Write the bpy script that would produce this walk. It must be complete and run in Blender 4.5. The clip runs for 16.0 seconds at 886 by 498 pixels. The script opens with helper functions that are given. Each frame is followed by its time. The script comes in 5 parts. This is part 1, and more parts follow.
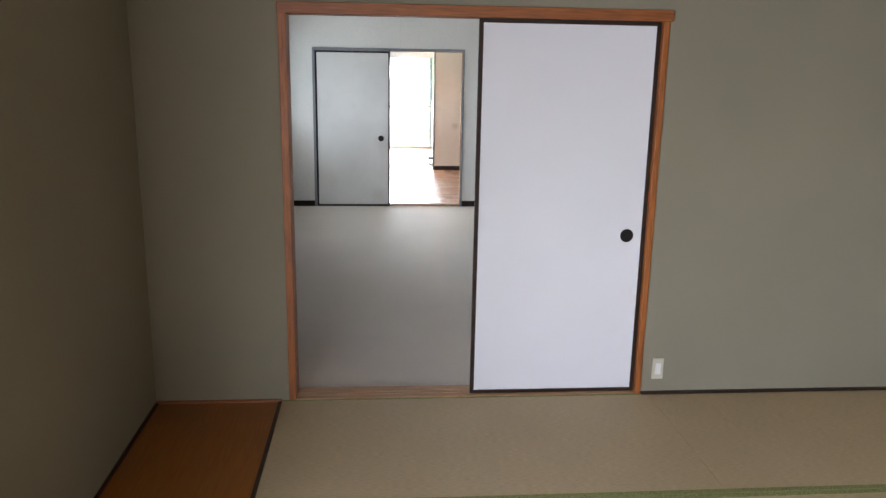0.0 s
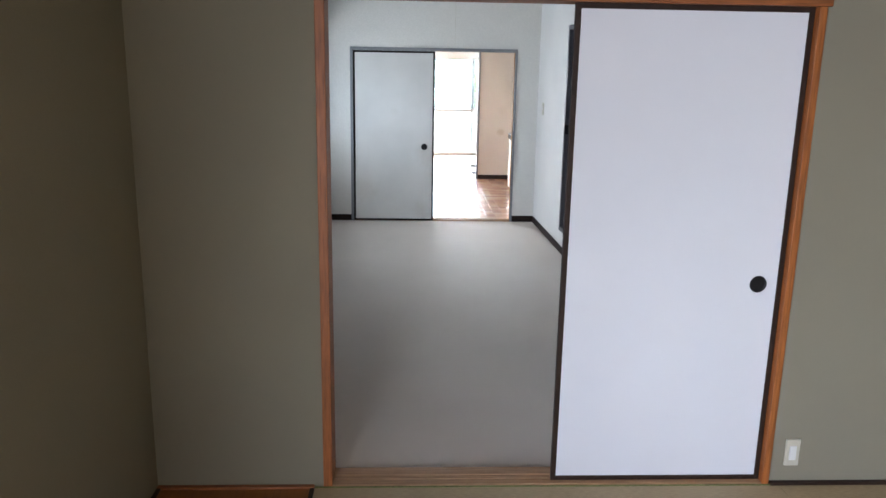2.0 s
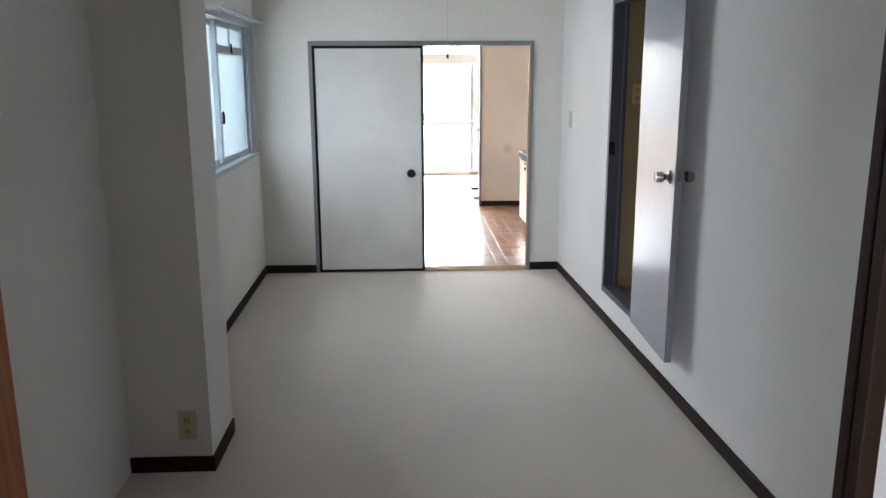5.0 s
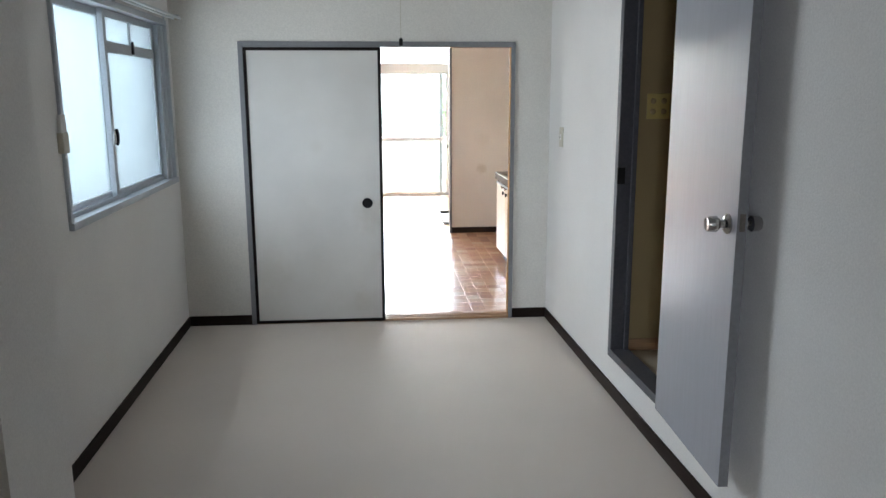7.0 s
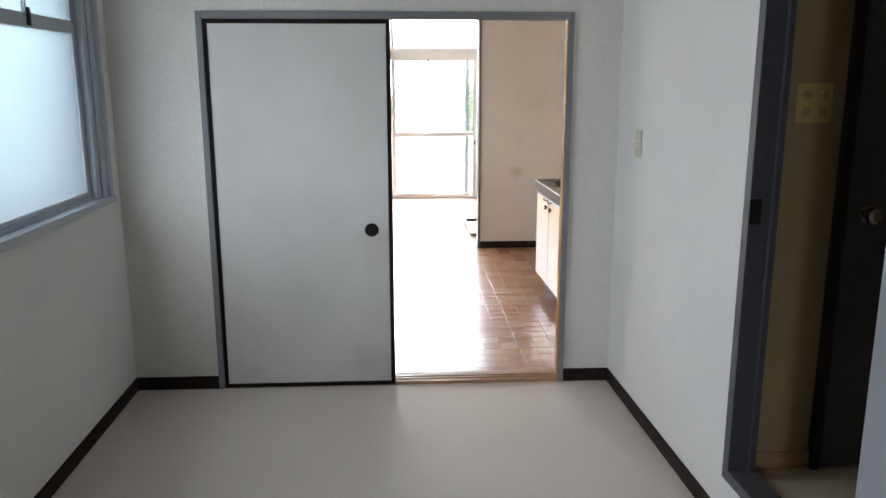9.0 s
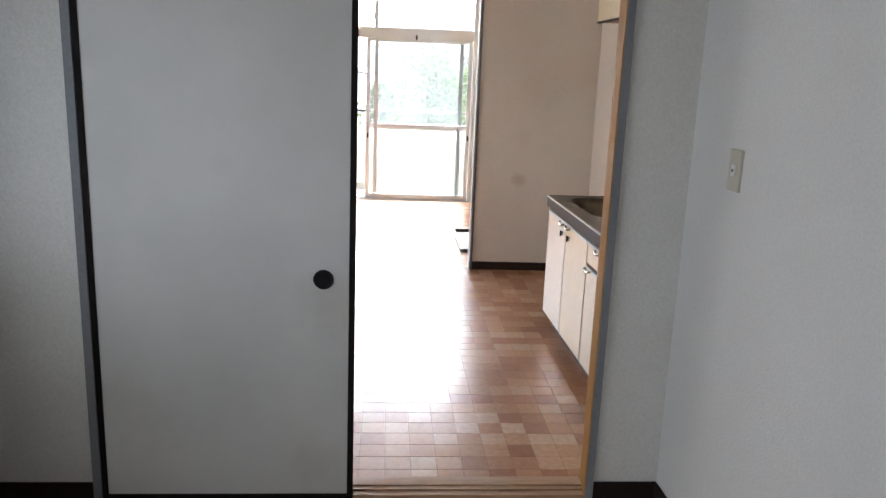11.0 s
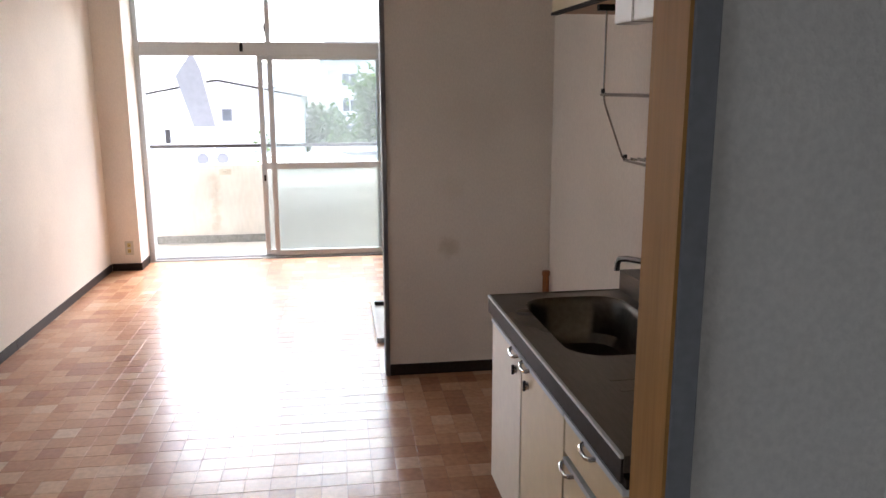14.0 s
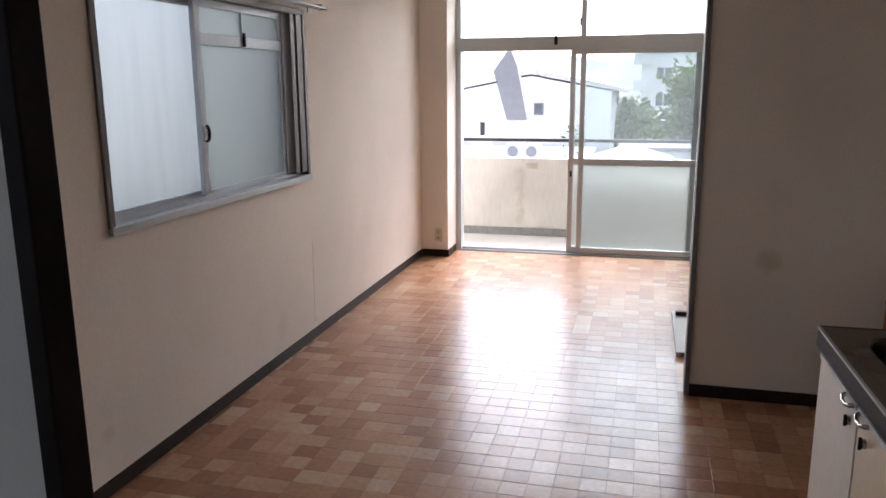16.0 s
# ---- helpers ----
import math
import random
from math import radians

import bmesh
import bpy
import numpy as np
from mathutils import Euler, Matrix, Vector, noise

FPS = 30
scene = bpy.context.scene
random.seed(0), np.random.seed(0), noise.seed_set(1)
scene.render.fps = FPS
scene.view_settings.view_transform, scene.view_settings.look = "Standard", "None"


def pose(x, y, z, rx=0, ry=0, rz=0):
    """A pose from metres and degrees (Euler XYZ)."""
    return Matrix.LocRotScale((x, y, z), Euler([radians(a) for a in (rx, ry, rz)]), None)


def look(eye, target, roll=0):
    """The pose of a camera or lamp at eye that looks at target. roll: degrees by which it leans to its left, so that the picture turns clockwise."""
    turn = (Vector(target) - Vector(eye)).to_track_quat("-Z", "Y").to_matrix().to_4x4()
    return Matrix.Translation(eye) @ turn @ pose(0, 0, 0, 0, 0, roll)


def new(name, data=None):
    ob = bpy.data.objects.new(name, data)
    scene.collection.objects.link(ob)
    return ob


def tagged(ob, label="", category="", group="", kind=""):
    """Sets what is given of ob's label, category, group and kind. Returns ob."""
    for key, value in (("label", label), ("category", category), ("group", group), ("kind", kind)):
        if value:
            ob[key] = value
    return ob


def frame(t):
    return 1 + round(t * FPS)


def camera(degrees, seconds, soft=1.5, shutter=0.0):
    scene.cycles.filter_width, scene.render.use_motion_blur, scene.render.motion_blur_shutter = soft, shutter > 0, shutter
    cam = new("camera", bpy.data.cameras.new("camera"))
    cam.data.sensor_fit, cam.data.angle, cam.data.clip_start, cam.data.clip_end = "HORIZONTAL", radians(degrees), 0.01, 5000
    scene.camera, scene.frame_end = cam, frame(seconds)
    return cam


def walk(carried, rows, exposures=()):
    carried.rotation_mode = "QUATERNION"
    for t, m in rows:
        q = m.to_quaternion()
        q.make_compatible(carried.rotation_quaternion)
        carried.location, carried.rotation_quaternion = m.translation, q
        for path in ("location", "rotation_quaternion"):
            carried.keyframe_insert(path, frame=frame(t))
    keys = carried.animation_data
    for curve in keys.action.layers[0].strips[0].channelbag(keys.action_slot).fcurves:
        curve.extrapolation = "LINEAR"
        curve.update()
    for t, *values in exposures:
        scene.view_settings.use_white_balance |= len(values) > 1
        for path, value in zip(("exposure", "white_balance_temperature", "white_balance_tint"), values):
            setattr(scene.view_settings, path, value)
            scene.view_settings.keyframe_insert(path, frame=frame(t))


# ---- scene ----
cam = camera(59.6, 16.0)
PATH = [
    (0, (0.401, -0.257, 1.667), (0.568, 1.681, 1.2), 1.0),
    (0.5, (0.362, -0.226, 1.643), (0.457, 1.712, 1.16), 0.9),
    (1, (0.367, -0.021, 1.636), (0.444, 1.912, 1.128), 0.9),
    (1.5, (0.39, 0.275, 1.64), (0.379, 2.21, 1.134), 2.2),
    (2, (0.291, 0.591, 1.649), (0.377, 2.535, 1.187), 1.0),
    (2.5, (0.23, 0.913, 1.629), (0.349, 2.855, 1.168), 0.7),
    (3, (0.294, 1.291, 1.641), (0.302, 3.242, 1.204), 0.3),
    (3.2, (0.302, 1.442, 1.634), (0.343, 3.396, 1.208), 0.7),
    (5.3, (0.427, 2.889, 1.529), (0.534, 4.838, 1.094), -0.7),
    (5.5, (0.429, 3.004, 1.521), (0.559, 4.95, 1.076), -0.8),
    (6, (0.501, 3.233, 1.506), (0.496, 5.195, 1.123), -1.1),
    (6.5, (0.543, 3.475, 1.479), (0.62, 5.423, 1.033), 0.4),
    (7, (0.509, 3.823, 1.511), (0.673, 5.776, 1.113), -0.2),
    (7.5, (0.539, 4.117, 1.514), (0.728, 6.078, 1.168), -0.4),
    (8, (0.624, 4.47, 1.521), (0.699, 6.439, 1.179), 1.2),
    (8.5, (0.604, 4.809, 1.509), (0.714, 6.766, 1.112), -0.1),
    (9, (0.585, 5.142, 1.508), (0.69, 7.094, 1.084), -0.1),
    (9.2, (0.6, 5.271, 1.504), (0.709, 7.226, 1.098), 0.1),
    (11.3, (0.638, 6.633, 1.488), (0.788, 8.575, 1.033), 2.3),
    (11.5, (0.637, 6.812, 1.504), (0.832, 8.752, 1.06), 1.0),
    (12, (0.613, 7.123, 1.511), (0.985, 9.028, 1.027), -0.9),
    (12.5, (0.729, 7.427, 1.503), (1.082, 9.336, 1.022), 0.0),
    (13, (0.854, 7.709, 1.497), (1.234, 9.614, 1.019), 0.9),
    (13.5, (0.924, 7.985, 1.527), (1.412, 9.881, 1.119), -0.4),
    (14, (1.047, 8.153, 1.527), (1.314, 10.092, 1.117), -0.2),
    (14.5, (1.128, 8.258, 1.523), (1.067, 10.201, 1.05), 0.1),
    (15, (1.097, 8.263, 1.529), (0.769, 10.187, 1.091), 0.0),
    (15.5, (1.047, 8.27, 1.536), (0.548, 10.167, 1.147), 0.1),
    (16, (1.033, 8.314, 1.529), (0.542, 10.207, 1.109), -0.4),
]
EXPOSURES = [(0, 5.25, 6200, 13), (1.5, 5.35, 5900, 12), (3, 5.35, 5850, 12), (5.5, 5.2, 6150, 11), (7, 5.05, 6150, 11), (9, 4.8, 6200, 12),
             (11.5, 4.2, 6300, 16), (12.5, 3.9, 6350, 17), (14, 3.5, 6250, 18), (15, 3.15, 6200, 18), (16, 2.8, 6200, 19)]

walk(cam, [(t, look(eye, target, roll)) for t, eye, target, roll in PATH], EXPOSURES)

TATAMI_W, MIDDLE_W, KITCHEN_W, BALCONY_W = 5.5, 0.93, 2.1, 4.6
CORD = (0.566, 5.6, 1.612)

# ---- light ----
world = bpy.data.worlds.new("overcast_sky")
scene.world = world
world.use_nodes = True
wn = world.node_tree.nodes
sky = wn.new("ShaderNodeTexSky")
sky.sky_type, sky.sun_disc = "NISHITA", False
sky.sun_elevation, sky.sun_rotation = radians(48), radians(12)
sky.air_density, sky.dust_density, sky.ozone_density = 1.0, 3.0, 1.0
wn["Background"].inputs[1].default_value = 0.15
cloud = wn.new("ShaderNodeHueSaturation")   # an overcast sky has little blue in it
cloud.inputs["Saturation"].default_value, cloud.inputs["Value"].default_value = 0.45, 0.78
world.node_tree.links.new(sky.outputs[0], cloud.inputs["Color"])
world.node_tree.links.new(cloud.outputs[0], wn["Background"].inputs[0])

sun = new("sun", bpy.data.lights.new("sun", "SUN"))
sun.data.energy, sun.data.angle, sun.data.color = 0.5, radians(35), (1.0, 0.995, 0.99)
sun.matrix_world = look((0, 0, 0), (-math.sin(radians(12)) * 0.669, -math.cos(radians(12)) * 0.669, -0.743))


def window_light(name, m, width, height, watts, colour):
    lamp = new(name, bpy.data.lights.new(name, "AREA"))
    lamp.data.shape, lamp.data.size, lamp.data.size_y = "RECTANGLE", width, height
    lamp.data.energy, lamp.data.color = watts, colour
    lamp.matrix_world = m
    return lamp


# sky light in the openings that face away from the balcony
window_light("tatami_window_light", look((-0.86, -0.55, 1.3), (3, 0.6, 0.9)), 1.6, 1.3, TATAMI_W, (0.87, 0.905, 1.0))
window_light("middle_window_light", look((-0.935, 7.87, 1.45), (1.0, 8.05, 1.13)), 1.62, 0.86, MIDDLE_W, (0.94, 0.98, 1.0))
window_light("kitchen_window_light", look((-1.35, 11.6, 1.55), (3, 11.6, 1.3)), 2.0, 1.2, KITCHEN_W, (1.0, 0.99, 0.965))
# added fill, out of view above the lintel, to brighten the kitchen floor
window_light("balcony_light", look((0.5, 15.9, 2.56), (0.5, 12.2, 0.4)), 2.2, 0.7, BALCONY_W, (1.0, 0.99, 0.97))


# ---- materials ----
def surface(name, colour, rough=0.6, metal=0.0, grain=60.0, stain=1.3, vary=0.12, dirt=0.12, bump=0.15,
            stretch=(1, 1, 1), gloss_vary=0.1, island=0.0, obj_random=0.0, coat=0.0, second=None, spec=0.5):
    m = bpy.data.materials.new(name)
    m.use_nodes = True
    n, l = m.node_tree.nodes, m.node_tree.links
    p = n["Principled BSDF"]
    co = n.new("ShaderNodeTexCoord")
    mp = n.new("ShaderNodeMapping")
    mp.inputs["Scale"].default_value = stretch
    l.new(co.outputs["Object"], mp.inputs["Vector"])
    fine = n.new("ShaderNodeTexNoise")
    fine.inputs["Scale"].default_value, fine.inputs["Detail"].default_value = grain, 5
    l.new(mp.outputs[0], fine.inputs["Vector"])
    big = n.new("ShaderNodeTexNoise")
    big.inputs["Scale"].default_value, big.inputs["Detail"].default_value = stain, 4
    l.new(co.outputs["Object"], big.inputs["Vector"])
    a = n.new("ShaderNodeMix")
    a.data_type = "RGBA"
    dark = tuple(c * (1 - vary) for c in colour)
    light = tuple(min(1, c * (1 + vary * 0.6)) for c in (second or colour))
    a.inputs["A"].default_value, a.inputs["B"].default_value = (*dark, 1), (*light, 1)
    ramp = n.new("ShaderNodeMapRange")
    ramp.inputs["From Min"].default_value, ramp.inputs["From Max"].default_value = 0.3, 0.7
    l.new(fine.outputs["Fac"], ramp.inputs["Value"])
    l.new(ramp.outputs[0], a.inputs["Factor"])
    s = n.new("ShaderNodeMapRange")
    s.inputs["From Min"].default_value, s.inputs["From Max"].default_value = 0.3, 0.7
    s.inputs["To Min"].default_value, s.inputs["To Max"].default_value = 1 - dirt, 1.0
    l.new(big.outputs["Fac"], s.inputs["Value"])
    b = n.new("ShaderNodeMix")
    b.data_type, b.blend_type = "RGBA", "MULTIPLY"
    b.inputs["Factor"].default_value = 1
    l.new(a.outputs["Result"], b.inputs["A"])
    l.new(s.outputs[0], b.inputs["B"])
    out = b.outputs["Result"]
    if obj_random or island:
        pick = n.new("ShaderNodeObjectInfo") if obj_random else n.new("ShaderNodeNewGeometry")
        sock = pick.outputs["Random"] if obj_random else pick.outputs["Random Per Island"]
        amount = obj_random or island
        r = n.new("ShaderNodeMapRange")
        r.inputs["To Min"].default_value, r.inputs["To Max"].default_value = 1 - amount, 1 + amount
        l.new(sock, r.inputs["Value"])
        c = n.new("ShaderNodeMix")
        c.data_type, c.blend_type = "RGBA", "MULTIPLY"
        c.inputs["Factor"].default_value = 1
        l.new(out, c.inputs["A"])
        l.new(r.outputs[0], c.inputs["B"])
        out = c.outputs["Result"]
    l.new(out, p.inputs["Base Color"])
    g = n.new("ShaderNodeMapRange")
    g.inputs["To Min"].default_value, g.inputs["To Max"].default_value = max(0.02, rough - gloss_vary), min(1, rough + gloss_vary)
    l.new(big.outputs["Fac"], g.inputs["Value"])
    l.new(g.outputs[0], p.inputs["Roughness"])
    p.inputs["Metallic"].default_value = metal
    p.inputs["Coat Weight"].default_value = coat
    p.inputs["Specular IOR Level"].default_value = spec
    if bump:
        bp = n.new("ShaderNodeBump")
        bp.inputs["Strength"].default_value, bp.inputs["Distance"].default_value = bump, 0.002
        l.new(fine.outputs["Fac"], bp.inputs["Height"])
        l.new(bp.outputs[0], p.inputs["Normal"])
    return m


def glass(name, tint, rough, dust_haze=0.0, stripes=0.0):
    m = bpy.data.materials.new(name)
    m.use_nodes = True
    n, l = m.node_tree.nodes, m.node_tree.links
    p = n["Principled BSDF"]
    p.inputs["Base Color"].default_value = (*tint, 1)
    p.inputs["Transmission Weight"].default_value = 1
    p.inputs["IOR"].default_value = 1.05 if rough < 0.1 else 1.3
    ns = n.new("ShaderNodeTexNoise")
    ns.inputs["Scale"].default_value = 3.0
    r = n.new("ShaderNodeMapRange")
    r.inputs["To Min"].default_value, r.inputs["To Max"].default_value = rough * 0.85, rough * 1.1
    l.new(ns.outputs["Fac"], r.inputs["Value"])
    l.new(r.outputs[0], p.inputs["Roughness"])
    if stripes:
        co = n.new("ShaderNodeTexCoord")
        mp = n.new("ShaderNodeMapping")
        mp.inputs["Scale"].default_value = (1, 1, 0.12)
        l.new(co.outputs["Object"], mp.inputs["Vector"])
        reed = n.new("ShaderNodeTexNoise")
        reed.inputs["Scale"].default_value, reed.inputs["Detail"].default_value = 16, 3
        l.new(mp.outputs[0], reed.inputs["Vector"])
        tone = n.new("ShaderNodeMix")
        tone.data_type = "RGBA"
        tone.inputs["A"].default_value = (*[c * (1 - stripes) for c in tint], 1)
        tone.inputs["B"].default_value = (*[c * (1 + stripes) for c in tint], 1)
        l.new(reed.outputs["Fac"], tone.inputs["Factor"])
        l.new(tone.outputs["Result"], p.inputs["Base Color"])
    if dust_haze:
        # white film for dust, and for the bright veil over the view
        film = n.new("ShaderNodeBsdfTranslucent")
        film.inputs["Color"].default_value = (0.92, 0.96, 0.96, 1)
        mix = n.new("ShaderNodeMixShader")
        mix.inputs[0].default_value = dust_haze
        l.new(p.outputs[0], mix.inputs[1])
        l.new(film.outputs[0], mix.inputs[2])
        l.new(mix.outputs[0], n["Material Output"].inputs["Surface"])
    return m


def tile_material(name, joined):
    m = bpy.data.materials.new(name)
    m.use_nodes = True
    n, l = m.node_tree.nodes, m.node_tree.links
    p = n["Principled BSDF"]
    pick = n.new("ShaderNodeNewGeometry") if joined else n.new("ShaderNodeObjectInfo")
    ramp = n.new("ShaderNodeValToRGB")
    tones = [(0.0, (0.29, 0.128, 0.066)), (0.25, (0.365, 0.172, 0.086)), (0.55, (0.42, 0.212, 0.108)),
             (0.78, (0.47, 0.260, 0.144)), (0.93, (0.51, 0.322, 0.200)), (1.0, (0.55, 0.37, 0.245))]
    ramp.color_ramp.elements[0].color = (*tones[0][1], 1)
    ramp.color_ramp.elements[1].color = (*tones[-1][1], 1)
    for at, c in tones[1:-1]:
        ramp.color_ramp.elements.new(at).color = (*c, 1)
    l.new(pick.outputs["Random Per Island" if joined else "Random"], ramp.inputs[0])
    co = n.new("ShaderNodeNewGeometry")
    ns = n.new("ShaderNodeTexNoise")
    ns.inputs["Scale"].default_value, ns.inputs["Detail"].default_value = 38, 6
    l.new(co.outputs["Position"], ns.inputs["Vector"])
    mr = n.new("ShaderNodeMapRange")
    mr.inputs["From Min"].default_value, mr.inputs["From Max"].default_value = 0.3, 0.7
    mr.inputs["To Min"].default_value, mr.inputs["To Max"].default_value = 0.84, 1.1
    l.new(ns.outputs["Fac"], mr.inputs["Value"])
    mx = n.new("ShaderNodeMix")
    mx.data_type, mx.blend_type = "RGBA", "MULTIPLY"
    mx.inputs["Factor"].default_value = 1
    l.new(ramp.outputs[0], mx.inputs["A"])
    l.new(mr.outputs[0], mx.inputs["B"])
    l.new(mx.outputs["Result"], p.inputs["Base Color"])
    wear = n.new("ShaderNodeTexNoise")
    wear.inputs["Scale"].default_value, wear.inputs["Detail"].default_value = 2.2, 5
    l.new(co.outputs["Position"], wear.inputs["Vector"])
    rr = n.new("ShaderNodeMapRange")
    rr.inputs["To Min"].default_value, rr.inputs["To Max"].default_value = 0.17, 0.27
    p.inputs["Specular IOR Level"].default_value = 0.62
    p.inputs["Coat Weight"].default_value, p.inputs["Coat Roughness"].default_value = 0.28, 0.42
    l.new(wear.outputs["Fac"], rr.inputs["Value"])
    l.new(rr.outputs[0], p.inputs["Roughness"])
    wave = n.new("ShaderNodeTexNoise")
    wave.inputs["Scale"].default_value, wave.inputs["Detail"].default_value = 16, 2
    l.new(co.outputs["Position"], wave.inputs["Vector"])
    bp = n.new("ShaderNodeBump")
    bp.inputs["Strength"].default_value, bp.inputs["Distance"].default_value = 0.22, 0.0012
    l.new(wave.outputs["Fac"], bp.inputs["Height"])
    l.new(bp.outputs[0], p.inputs["Normal"])
    return m


